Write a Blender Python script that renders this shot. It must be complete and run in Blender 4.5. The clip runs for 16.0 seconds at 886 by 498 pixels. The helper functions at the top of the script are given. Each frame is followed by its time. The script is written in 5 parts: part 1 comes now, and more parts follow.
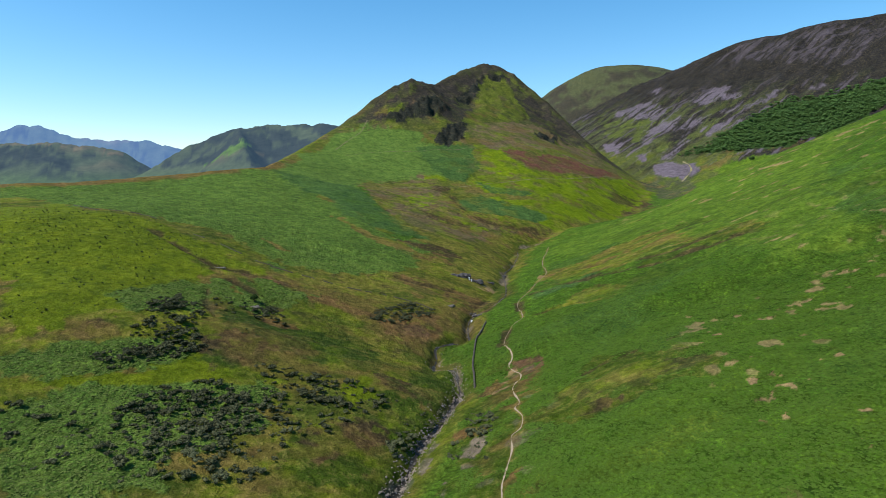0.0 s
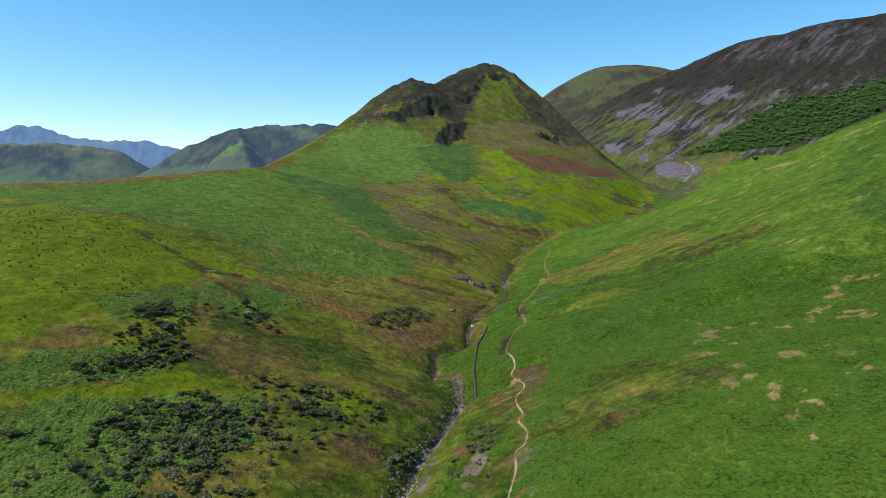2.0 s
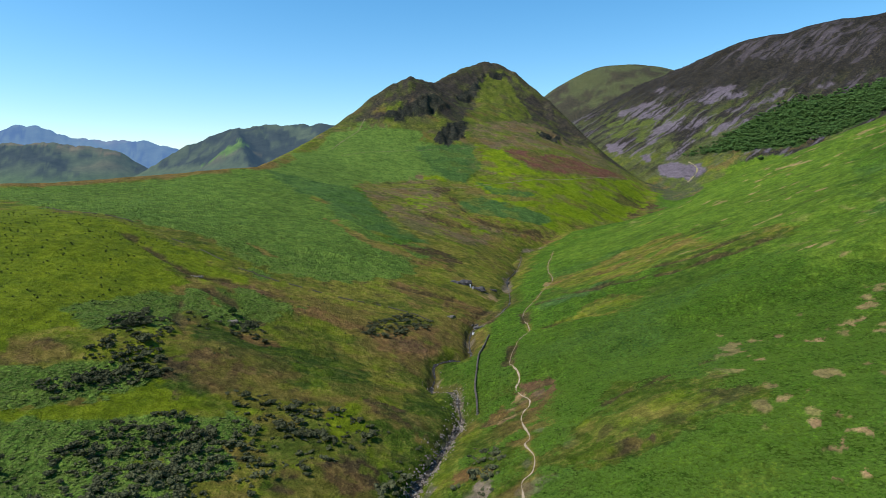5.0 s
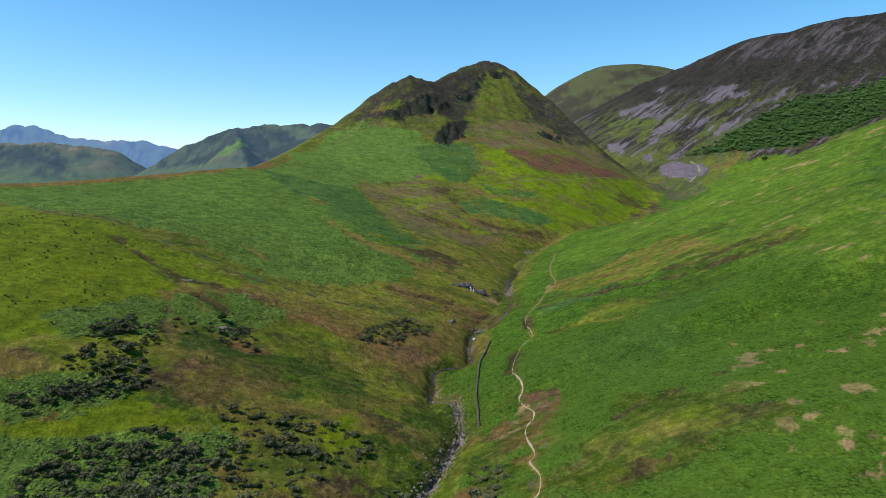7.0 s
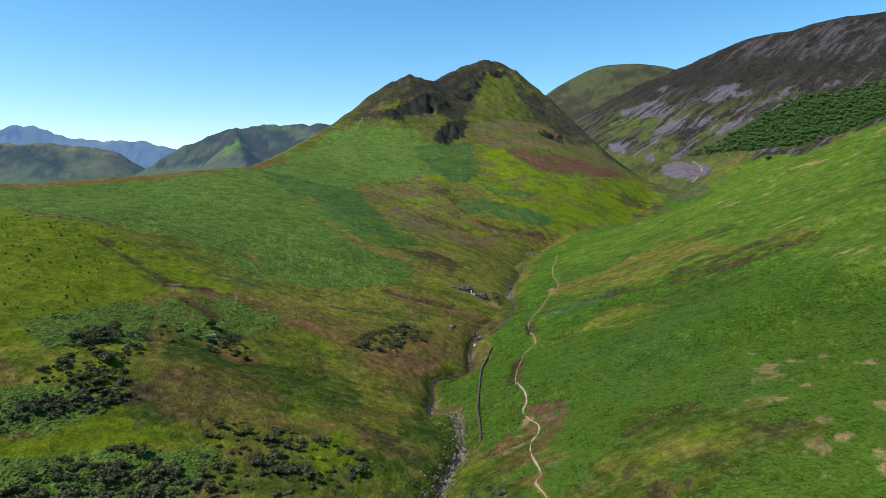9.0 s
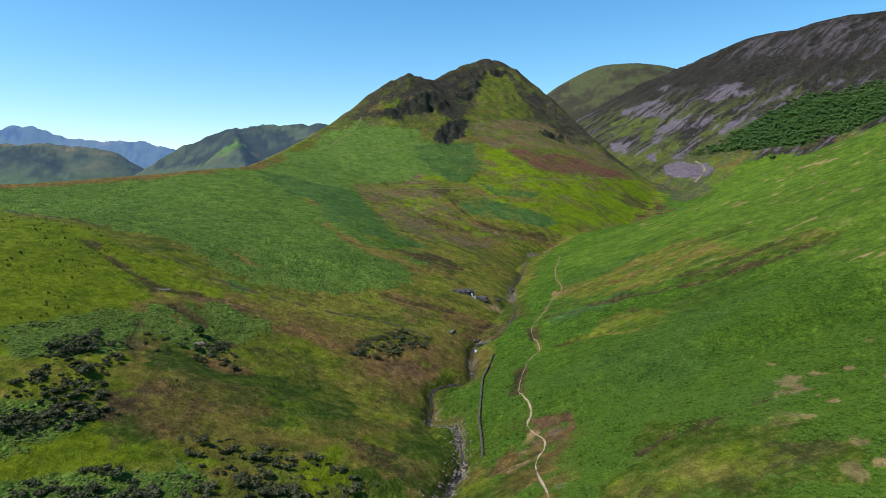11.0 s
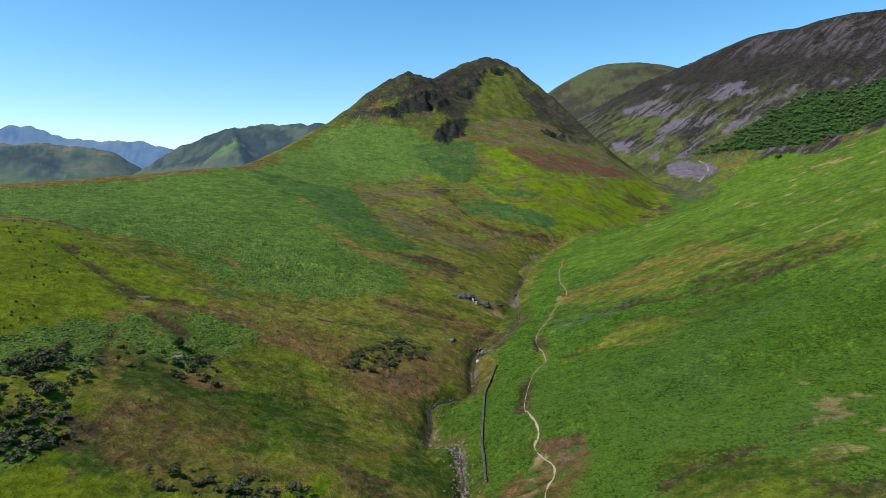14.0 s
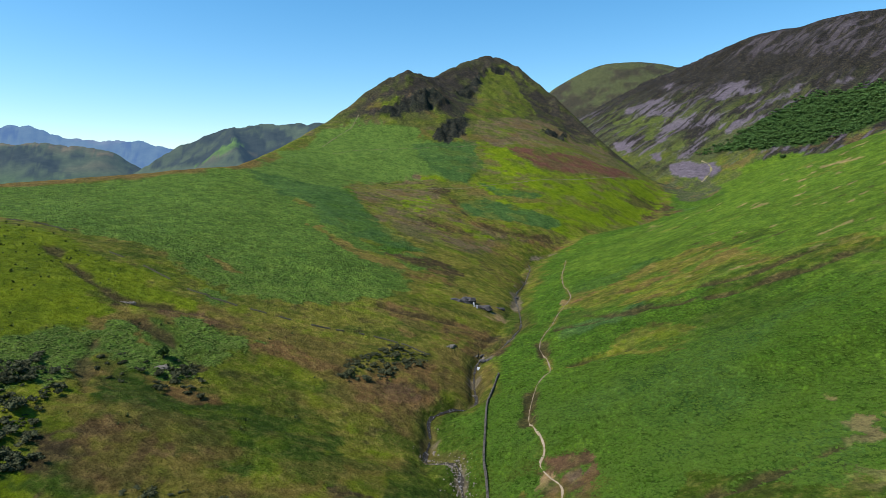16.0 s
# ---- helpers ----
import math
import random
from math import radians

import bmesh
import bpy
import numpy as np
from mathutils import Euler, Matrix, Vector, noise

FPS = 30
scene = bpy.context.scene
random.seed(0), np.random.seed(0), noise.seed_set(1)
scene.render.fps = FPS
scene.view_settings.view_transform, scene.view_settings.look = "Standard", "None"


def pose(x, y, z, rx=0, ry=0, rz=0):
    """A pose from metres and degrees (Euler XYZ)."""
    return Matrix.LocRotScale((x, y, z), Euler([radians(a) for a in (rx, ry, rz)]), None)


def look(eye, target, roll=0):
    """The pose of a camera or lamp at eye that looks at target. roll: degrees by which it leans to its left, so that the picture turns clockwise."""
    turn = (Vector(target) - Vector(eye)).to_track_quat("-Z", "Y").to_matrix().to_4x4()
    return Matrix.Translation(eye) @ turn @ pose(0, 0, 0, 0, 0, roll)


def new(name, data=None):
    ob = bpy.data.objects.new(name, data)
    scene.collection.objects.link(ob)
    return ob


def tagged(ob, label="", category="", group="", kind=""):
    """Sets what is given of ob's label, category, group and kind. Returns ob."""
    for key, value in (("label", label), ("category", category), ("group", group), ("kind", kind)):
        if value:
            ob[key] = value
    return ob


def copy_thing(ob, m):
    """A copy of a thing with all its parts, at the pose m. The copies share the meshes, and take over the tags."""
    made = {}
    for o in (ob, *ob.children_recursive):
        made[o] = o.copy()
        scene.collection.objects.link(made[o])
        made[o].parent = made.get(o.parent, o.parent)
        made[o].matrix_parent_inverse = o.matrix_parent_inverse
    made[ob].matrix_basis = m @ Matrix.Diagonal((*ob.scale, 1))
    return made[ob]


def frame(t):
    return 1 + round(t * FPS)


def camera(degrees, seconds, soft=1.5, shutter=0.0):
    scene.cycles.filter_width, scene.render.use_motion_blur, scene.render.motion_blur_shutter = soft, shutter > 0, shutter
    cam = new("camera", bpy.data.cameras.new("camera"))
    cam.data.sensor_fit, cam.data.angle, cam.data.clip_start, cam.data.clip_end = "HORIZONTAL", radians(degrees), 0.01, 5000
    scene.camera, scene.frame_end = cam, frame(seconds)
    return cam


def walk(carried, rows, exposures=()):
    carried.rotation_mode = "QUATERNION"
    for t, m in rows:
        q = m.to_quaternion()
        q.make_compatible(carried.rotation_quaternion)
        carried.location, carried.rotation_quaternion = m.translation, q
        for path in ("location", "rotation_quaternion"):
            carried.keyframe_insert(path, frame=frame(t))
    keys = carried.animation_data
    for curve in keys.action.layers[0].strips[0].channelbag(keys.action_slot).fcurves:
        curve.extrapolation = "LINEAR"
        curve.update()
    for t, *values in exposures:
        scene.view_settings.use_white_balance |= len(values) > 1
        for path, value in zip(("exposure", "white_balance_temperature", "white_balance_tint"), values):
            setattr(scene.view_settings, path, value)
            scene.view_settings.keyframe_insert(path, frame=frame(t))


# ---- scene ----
cam = camera(72.0, 16.0, 0.8)
SPEED, EYE, TILT, DRIFT = 5.4, 78.0, -6.136, 0.0148
# seconds, yaw, pitch, roll: small swings of the hovering camera
SWINGS = [
    (0.0, 0.000, 0.000, 0.00), (0.5, 0.000, 0.020, 0.01), (1.0, -0.007, 0.014, 0.00), (1.5, 0.007, 0.034, 0.00),
    (2.0, 0.000, 0.034, -0.01), (2.5, 0.007, 0.048, -0.02), (3.0, 0.007, 0.060, -0.02), (3.5, 0.000, 0.060, -0.02),
    (4.0, 0.007, 0.060, -0.03), (6.5, 0.000, 0.060, -0.04), (7.0, -0.007, 0.068, -0.03), (7.5, -0.014, 0.075, -0.03),
    (8.0, -0.014, 0.080, -0.02), (8.5, -0.007, 0.082, 0.00), (9.0, -0.007, 0.089, 0.01), (11.5, 0.000, 0.100, 0.08),
    (12.0, -0.007, 0.100, 0.09), (12.5, -0.007, 0.102, 0.08), (13.0, -0.007, 0.102, 0.08), (13.5, -0.007, 0.098, 0.09),
    (14.0, 0.000, 0.096, 0.08), (14.5, 0.007, 0.096, 0.07), (15.0, 0.014, 0.096, 0.07), (15.5, 0.020, 0.100, 0.06),
    (16.0, 0.020, 0.102, 0.06),
]
walk(cam, [(t, pose(DRIFT * SPEED * t, SPEED * t, EYE, 90 + TILT + pitch, roll, yaw)) for t, yaw, pitch, roll in SWINGS])

# ---- sky and sun ----
SUN_UP, SUN_AZ = 54.0, -110.0  # degrees up, and to the right of straight ahead
scene.world = bpy.data.worlds.new("sky")
scene.world.use_nodes = True
wt = scene.world.node_tree
sky = wt.nodes.new("ShaderNodeTexSky")
sky.sky_type, sky.sun_disc = "NISHITA", False
sky.sun_elevation, sky.sun_rotation = radians(SUN_UP), radians(SUN_AZ)
sky.air_density, sky.dust_density, sky.ozone_density, sky.altitude = 1.0, 0.2, 3.0, 200.0
clear = wt.nodes.new("ShaderNodeHueSaturation")
clear.inputs["Hue"].default_value, clear.inputs["Saturation"].default_value = 0.492, 1.3
wt.links.new(sky.outputs[0], clear.inputs["Color"])
wt.links.new(clear.outputs[0], wt.nodes["Background"].inputs[0])
wt.nodes["Background"].inputs[1].default_value = 0.134
sun = new("sun", bpy.data.lights.new("sun", "SUN"))
sun.data.energy, sun.data.angle, sun.data.color = 4.15, radians(0.53), (1.0, 0.95, 0.87)
toward = Vector((math.sin(radians(SUN_AZ)) * math.cos(radians(SUN_UP)), math.cos(radians(SUN_AZ)) * math.cos(radians(SUN_UP)), math.sin(radians(SUN_UP))))
sun.matrix_world = look(toward * 900, (0, 0, 0))
scene.view_settings.exposure = 0.45


# ---- shape of the land ----
def curve_through(knots, n=24):
    """A smooth line through a few knots, as an array of points."""
    k = np.array(knots, float)
    k = np.vstack([2 * k[0] - k[1], k, 2 * k[-1] - k[-2]])
    out = []
    for i in range(1, len(k) - 2):
        a, b, c, d = k[i - 1], k[i], k[i + 1], k[i + 2]
        for t in np.linspace(0, 1, n, endpoint=False):
            out.append(0.5 * (2 * b + (c - a) * t + (2 * a - 5 * b + 4 * c - d) * t * t + (3 * b - a - 3 * c + d) * t ** 3))
    out.append(k[-2])
    return np.array(out)


def nearest(line, x, y):
    """Distance to a line in plan, its height there (smoothed along it), and the side (+ is right of its way)."""
    best = np.full(x.shape, 1e18)
    side = np.zeros(x.shape)
    zsum, wsum = np.zeros(x.shape), np.zeros(x.shape)
    for a, b in zip(line[:-1], line[1:]):
        ex, ey = b[0] - a[0], b[1] - a[1]
        t = np.clip(((x - a[0]) * ex + (y - a[1]) * ey) / (ex * ex + ey * ey), 0, 1)
        dx, dy = x - a[0] - t * ex, y - a[1] - t * ey
        q = dx * dx + dy * dy
        w = (ex * ex + ey * ey) ** 0.5 / (q + 400.0) ** 2
        zsum += w * (a[2] + t * (b[2] - a[2]))
        wsum += w
        closer = q < best
        best = np.where(closer, q, best)
        side = np.where(closer, np.sign(dx * ey - dy * ex), side)
    return np.sqrt(best), zsum / wsum, side


def higher(a, b, soft):
    """The higher of two heights, with a rounded fold between them."""
    h = np.clip(0.5 + 0.5 * (a - b) / soft, 0, 1)
    return b + (a - b) * h + soft * h * (1 - h)


def ripple(x, y, size, octaves=4, seed=0):
    """Soft noise about 0, from lattice values."""
    out, amp = np.zeros(np.shape(x)), 1.0
    for o in range(octaves):
        u, v = x / size + 17.3 * seed + 5.1 * o, y / size - 9.7 * seed + 3.3 * o
        iu, iv = np.floor(u), np.floor(v)
        fu, fv = u - iu, v - iv
        fu, fv = fu * fu * (3 - 2 * fu), fv * fv * (3 - 2 * fv)

        def at(i, j):
            s = np.sin(i * 127.1 + j * 311.7 + seed * 74.7 + o * 13.1) * 43758.5453
            return s - np.floor(s)
        low = at(iu, iv) * (1 - fu) + at(iu + 1, iv) * fu
        top = at(iu, iv + 1) * (1 - fu) + at(iu + 1, iv + 1) * fu
        out = out + amp * ((low * (1 - fv) + top * fv) * 2 - 1)
        amp, size = amp * 0.5, size * 0.5
    return out


# the beck: x, y, height of its bed
BECK = curve_through([(-60, -600, -40), (-40, -200, -24), (-22, 60, -11), (-14, 150, -7), (-3, 195, -5), (6, 232, -3.5), (-4, 250, -2), (0, 275, -0.5), (11, 300, 0.5), (14, 341, 2), (30, 392, 3.5), (42, 440, 5), (60, 520, 7), (68, 583, 9), (130, 680, 19), (185, 735, 25), (250, 820, 34), (352, 1038, 66), (410, 1300, 86), (480, 1800, 130), (560, 2600, 240), (650, 5200, 320)])
# the long ridge on the beck's left bank, up to the summit and on behind it
RIDGE = curve_through([(-1400, -700, -10), (-900, 60, 30), (-600, 330, 60), (-341, 510, 78), (-316, 540, 80), (-286, 570, 83), (-252, 605, 88), (-210, 635, 93), (-185, 670, 98), (-181, 790, 120), (-168, 860, 140), (-147, 920, 163), (-121, 965, 194), (-82, 1010, 232), (-44, 1045, 253), (-5, 1150, 263), (50, 1240, 306), (106, 1300, 326), (125, 1400, 250), (100, 1700, 180), (0, 2300, 140)], 10)
SPUR = curve_through([(106, 1300, 326), (135, 1270, 305), (170, 1235, 267), (223, 1170, 201), (256, 1130, 159), (305, 1085, 102), (342, 1050, 71)], 10)
SCAR = curve_through([(2200, 700, 520), (1500, 1250, 522), (1068, 1560, 490), (1002, 1600, 489), (950, 1630, 481), (902, 1670, 470), (850, 1710, 469), (795, 1750, 456), (733, 1820, 424), (711, 1950, 410), (800, 2200, 400)], 8)
# soft swellings and hollows: x, y, radius, height
SWELLS = [(-200, 325, 95, 17), (-120, 225, 60, 7), (165, 600, 65, -9), (60, 185, 40, 6), (20, 1010, 120, -22), (115, 700, 70, 8), (340, 1330, 120, -26), (475, 930, 110, 34), (350, 600, 120, 6), (270, 560, 60, 3), (-72, 1035, 75, 12), (10, 1190, 50, 6)]


def roof(line, x, y, slope, crest=30.0, bow=0.0):
    d, z, _ = nearest(line, x, y)
    return z - slope * (np.sqrt(d * d + crest * crest) - crest) + bow * (1 - np.exp(-d / 150.0))


def beck_at(y):
    return np.interp(y, BECK[:, 1], BECK[:, 0]), np.interp(y, BECK[:, 1], BECK[:, 2])


def valley(x, y):
    xs, zs = beck_at(y)
    lean = (np.interp(y + 30, BECK[:, 1], BECK[:, 0]) - np.interp(y - 30, BECK[:, 1], BECK[:, 0])) / 60.0
    d = (x - xs) / np.sqrt(1 + lean * lean)
    # right bank: a bracken slope that steepens, ends in a side gully
    r = np.maximum(d, 0)
    right = zs + 0.335 * r + 0.00023 * r * r - 0.0000001 * r ** 3
    g = np.clip((y - 640 - 0.05 * r) / 220.0, 0, 2.2)
    right = right - g * g * (5 * (1 - np.exp(-r / 30.0)) + 0.10 * r)
    # left bank: between the beck and the ridge
    dr, zr, side = nearest(RIDGE, x, y)
    flat = np.clip((y - 560) / 200.0, 0, 1) * 16 + 1e-3
    l = np.maximum(-d, 0)
    l = np.sqrt(l * l + flat * flat) - flat
    u = l / (l + dr + 1e-6)
    left = zs + (zr - zs) * u ** 0.85
    left = np.where(side < 0, zr - 0.7 * (np.sqrt(dr * dr + 100) - 10), left)
    out = np.where(d > 0, right, left)
    for sx, sy, radius, h in SWELLS:
        out = out + h * np.exp(-((x - sx) ** 2 + (y - sy) ** 2) / (radius * radius))
    return out


HILLS = [
    # crest line, slope, crest roundness: the round fell, the middle fells and the far blue ones
    (curve_through([(314, 3000, 333), (474, 3000, 487), (580, 3000, 558), (712, 3000, 621), (845, 3000, 639), (979, 3000, 634), (1087, 3000, 613), (1278, 3000, 545)], 6), 0.55, 120),
    (curve_through([(-1325, 2500, 67), (-1207, 2520, 128), (-1071, 2560, 223), (-1017, 2570, 242), (-898, 2600, 294), (-803, 2600, 315), (-745, 2640, 323), (-674, 2640, 316), (-614, 2640, 326), (-527, 2620, 317), (-421, 2620, 331), (-252, 2700, 339)], 4), 0.55, 20),
    (curve_through([(-2264, 2900, 242), (-2053, 2900, 253), (-1896, 2900, 258), (-1660, 2900, 260), (-1530, 2900, 242), (-1454, 2900, 195), (-1403, 2900, 164), (-1300, 2900, 117)], 4), 0.5, 40),
    (curve_through([(-2903, 3550, 318), (-2513, 3550, 378), (-2415, 3550, 406), (-2367, 3550, 406), (-2272, 3550, 390), (-2163, 3550, 346), (-2067, 3550, 330), (-1955, 3550, 324), (-1827, 3550, 321), (-1688, 3550, 333), (-1636, 3550, 298), (-1508, 3550, 267), (-1367, 3550, 190), (-916, 3550, 158)], 4), 0.6, 20),
    (curve_through([(-858, 2600, 312), (-805, 2460, 270), (-740, 2300, 205), (-660, 2150, 120)], 6), 0.72, 6),
]


def land(x, y, rough=True):
    """Height of the ground."""
    x, y = np.asarray(x, float), np.asarray(y, float)
    z = valley(x, y)
    z = np.array(z)
    out = np.hypot(x, y) > 850
    fx, fy, fz = x[out], y[out], z[out]
    fz = higher(fz, roof(SPUR, fx, fy, 0.66, 12), 14)
    fz = higher(fz, roof(SCAR, fx, fy, 0.56, 40), 16)
    for line, slope, crest in HILLS:
        fz = higher(fz, roof(line, fx, fy, slope, crest), 12)
    z[out] = np.maximum(fz, -60)
    calm = np.ones(x.shape)
    calm[out] = np.where(fx > 350, np.clip((nearest(SCAR, fx, fy)[0] - 12) / 70.0, 0.12, 1), 1) * np.where((fy > 2250) & (fx > 200), 0.25, 1)
    if rough:
        xs, zs = beck_at(y)
        off = np.abs(x - xs)
        r = np.hypot(x, y)
        amp = np.clip((r - 150) / 900.0, 0, 1) * np.clip(off / 60.0, 0, 1)
        z = z + 4.5 * amp * calm * ripple(x, y, 150, 3, 3)
        wild = np.clip((y - 2200) / 200.0, 0, 1) * (x < 200)
        z = z - 26 * wild * np.abs(ripple(x, y, 300, 4, 12)) + 9 * wild
        ribs = np.clip((y + 0.35 * x - 1250) / 80.0, 0, 1) * np.clip((z - 200) / 150.0, 0, 1) * (x > 350) * (y < 2300)
        ribs = ribs * calm
        z = z - 13 * ribs * np.abs(ripple(-0.5 * x + 0.87 * y, (0.87 * x + 0.5 * y) * 0.3, 42, 3, 81)) + 3.5 * ribs
        # crags: sharper steps high on the fells
        crag = calm * np.clip((z - 150) / 90.0, 0, 1) * np.clip((r - 800) / 200.0, 0, 1)
        z = z + 2.8 * crag * (1 - 2 * np.abs(ripple(x, y, 50, 4, 8))) + 2.4 * crag * ripple(x, y, 15, 3, 5)
        z = z + 0.7 * np.clip(off / 25.0, 0.1, 1) * ripple(x, y, 30, 3, 1)
    return z
# ---- plan of the beck, the path, the walls ----
BROOK = [(-40.0, 20.0), (-30.0, 110.0), (-14.4, 157.4), (-12.5, 163.2), (-7.6, 186.7), (-2.7, 201.2), (3.4, 221.4), (6.9, 231.3), (6.1, 243.6), (4.9, 252.2), (-0.3, 256.1), (-4.1, 260.2), (-3.0, 271.3), (-3.2, 282.6), (4.4, 292.3), (12.8, 299.8), (13.3, 318.6), (14.3, 334.4), (17.7, 350.0), (26.0, 358.0), (36.6, 381.7), (41.5, 397.0), (45.4, 438.8), (48.1, 474.9), (57.2, 510.3), (71.1, 573.3), (77.0, 611.0), (101.5, 636.4)]
PATH = [(16.0, 60.0), (13.0, 110.0), (14.2, 140.0), (15.8, 149.0), (18.9, 160.5), (19.8, 169.5), (22.8, 172.6), (24.3, 180.0), (23.0, 188.6), (24.9, 192.3), (24.6, 205.1), (25.3, 213.0), (29.0, 221.9), (29.5, 227.8), (27.9, 233.5), (26.5, 238.8), (28.1, 242.0), (28.2, 246.3), (27.0, 254.9), (26.9, 263.0), (29.5, 275.7), (33.0, 289.2), (37.1, 298.4), (40.2, 302.7), (41.3, 317.7), (41.5, 335.2), (45.2, 349.5), (53.9, 373.1), (58.4, 387.2), (64.8, 401.9), (72.0, 420.9), (76.5, 462.3), (83.3, 503.6), (92.7, 541.3), (98.8, 567.4)]
WALL = [(12.4, 230.8), (12.6, 240.3), (12.4, 247.5), (14.1, 266.1), (16.2, 287.5), (19.9, 305.4), (23.0, 316.0)]
DYKE = [(-281.4, 426.7), (-215.2, 378.5), (-179.3, 370.0), (-158.3, 358.0), (-139.1, 347.7), (-122.1, 340.8), (-101.8, 330.3), (-84.8, 327.7), (-65.8, 327.4), (-49.8, 328.8), (-22.9, 334.1), (-4.7, 329.2)]
TRACK_LOW = [(-93, 668), (-48, 713), (5, 741), (56, 778), (121, 824), (209, 902), (295, 1006)]
TRACK_HIGH = [(-127, 802), (-84, 831), (-16, 858), (50, 895), (142, 960), (227, 1050)]
TRACK_SCREE = [(459, 1178), (463, 1157), (457, 1132), (441, 1116), (430, 1106)]
TRACK_RIDGE = [(-114, 933), (-117, 914), (-119, 897), (-131, 867), (-144, 822)]
GULLIES = []

# dips along bank and bracken edges; their shadow lines are laid as brown colour
GULLIES.append([(-161, 336), (-138, 317), (-120, 304), (-109, 303), (-92, 309), (-74, 307)])
GULLIES.append([(67, 365), (78, 338), (86, 332), (98, 326)])
GULLIES.append([(40, 195), (51, 199), (58, 198), (66, 198), (79, 201)])
GULLIES.append([(106, 322), (125, 318), (141, 313), (161, 317)])
GULLIES.append([(-101, 288), (-89, 282), (-74, 269)])
GULLIES.append([(-105, 269), (-99, 252), (-90, 237)])
GULLIES.append([(-29, 374), (-13, 373), (6, 379)])
GULLIES.append([(14, 218), (21, 219), (27, 221)])
GULLIES.append([(10, 709), (32, 651), (66, 647), (102, 659)])
GULLIES.append([(-20, 620), (-4, 600), (25, 614)])
GULLIES.append([(33, 169), (42, 165), (52, 164)])
GULLIES.append([(53, 355), (69, 344), (86, 338)])
GULLIES.append([(110, 339), (128, 332), (144, 332), (159, 331)])
GULLIES.append([(48, 302), (58, 300), (68, 300)])
GULLIES.append([(37, 190), (44, 194), (55, 201)])
GULLIES.append([(-35, 290), (-34, 298), (-30, 309)])
# dark bank of the path, its shadow line put in as brown colour
GULLIES.append([(26, 259), (27, 267), (29, 275), (32, 287)])
GULLIES.append([(41, 322), (42, 330), (43, 339)])
PATCHES = []


def patch(cover, edge, *outline):
    PATCHES.append((cover, edge, np.array(outline, float)))


patch("rough", 14, (-89, 714), (-15, 736), (30, 721), (67, 654), (127, 637), (98, 631), (71, 589), (44, 434), (25, 377), (5, 304), (-34, 294), (-58, 314), (-81, 322), (-104, 328), (-64, 347), (-28, 396), (-15, 471), (-35, 496), (-72, 623))
patch("field", 5, (-267, 407), (-205, 362), (-176, 364), (-157, 350), (-125, 334), (-95, 319), (-109, 295), (-113, 269), (-120, 257), (-128, 244), (-124, 220), (-123, 204))
patch("field", 5, (-306, 412), (-217, 356), (-174, 355), (-130, 305), (-116, 278), (-117, 237), (-126, 201), (-142, 189))
patch("field", 6, (-100, 194), (-88, 203), (-70, 199), (-68, 195), (-88, 184), (-104, 176), (-106, 179), (-93, 186))
patch("field", 5, (-35, 204), (-30, 210), (-23, 205), (-24, 193), (-31, 185), (-38, 189))
patch("blue_bracken", 6, (-339, 458), (-344, 480), (-330, 495), (-275, 551), (-236, 605), (-177, 652), (-158, 643), (-110, 574), (-62, 506), (-34, 481), (-9, 485), (-18, 452), (-30, 387), (-64, 347), (-90, 345), (-113, 353), (-149, 370), (-170, 370), (-219, 385), (-284, 431), (-325, 441))
patch("pale_bracken", 10, (-177, 652), (-177, 771), (-152, 856), (-115, 918), (-35, 913), (-10, 857), (12, 785), (-60, 735), (-89, 714), (-110, 574), (-158, 643))
patch("bracken", 7, (-113, 585), (-87, 698), (-72, 623), (-49, 557), (-36, 510), (-14, 498), (-34, 484), (-62, 506))
patch("lime", 8, (-41, 683), (-3, 701), (-7, 646), (-35, 637))
patch("brown", 12, (256, 899), (348, 1000), (280, 851), (239, 828))
patch("strip", 4, (-109, 381), (-96, 373), (-89, 360), (-103, 371))
patch("lush", 14, (229, 639), (355, 534), (156, 251), (152, 335), (131, 420), (108, 471), (101, 535), (156, 643))
patch("rough", 5, (71, 412), (108, 400), (143, 365), (167, 329), (163, 312), (130, 330), (93, 339), (71, 383))
patch("wet", 4, (109, 337), (129, 327), (165, 320), (162, 311), (125, 316), (106, 322))
patch("rough", 4, (68, 313), (88, 305), (76, 280), (65, 299))
patch("flush", 4, (39, 192), (54, 205), (72, 189), (82, 173), (76, 165), (63, 164), (46, 165), (33, 169), (26, 176), (30, 188))
patch("brown", 3, (56, 172), (67, 178), (80, 175), (76, 169), (64, 169), (55, 167))
patch("flush", 3, (12, 222), (27, 228), (27, 210), (24, 172), (3, 186), (7, 218))
patch("peat", 1.5, (27, 241), (34, 238), (36, 222), (28, 210), (27, 225))
patch("earth", 2.0, (23, 227), (27, 229), (27, 213), (18, 212), (12, 215), (13, 222))
patch("earth", 1.5, (67, 422), (69, 403), (67, 389), (63, 398))
patch("blue_bracken", 4, (-103, 174), (-90, 182), (-61, 195), (-55, 188), (-64, 175), (-83, 167), (-91, 158))
patch("blue_bracken", 4, (-116, 194), (-99, 211), (-83, 205), (-92, 187), (-106, 179))
patch("blue_bracken", 4, (-128, 238), (-110, 281), (-99, 276), (-94, 245), (-95, 233), (-115, 224))
patch("blue_bracken", 4, (-104, 294), (-74, 298), (-59, 298), (-76, 265), (-93, 273))
patch("bracken", 2, (-3, 275), (4, 288), (13, 282), (12, 253), (2, 261))
patch("dead", 4, (-33, 286), (-3, 318), (1, 289), (-16, 273))
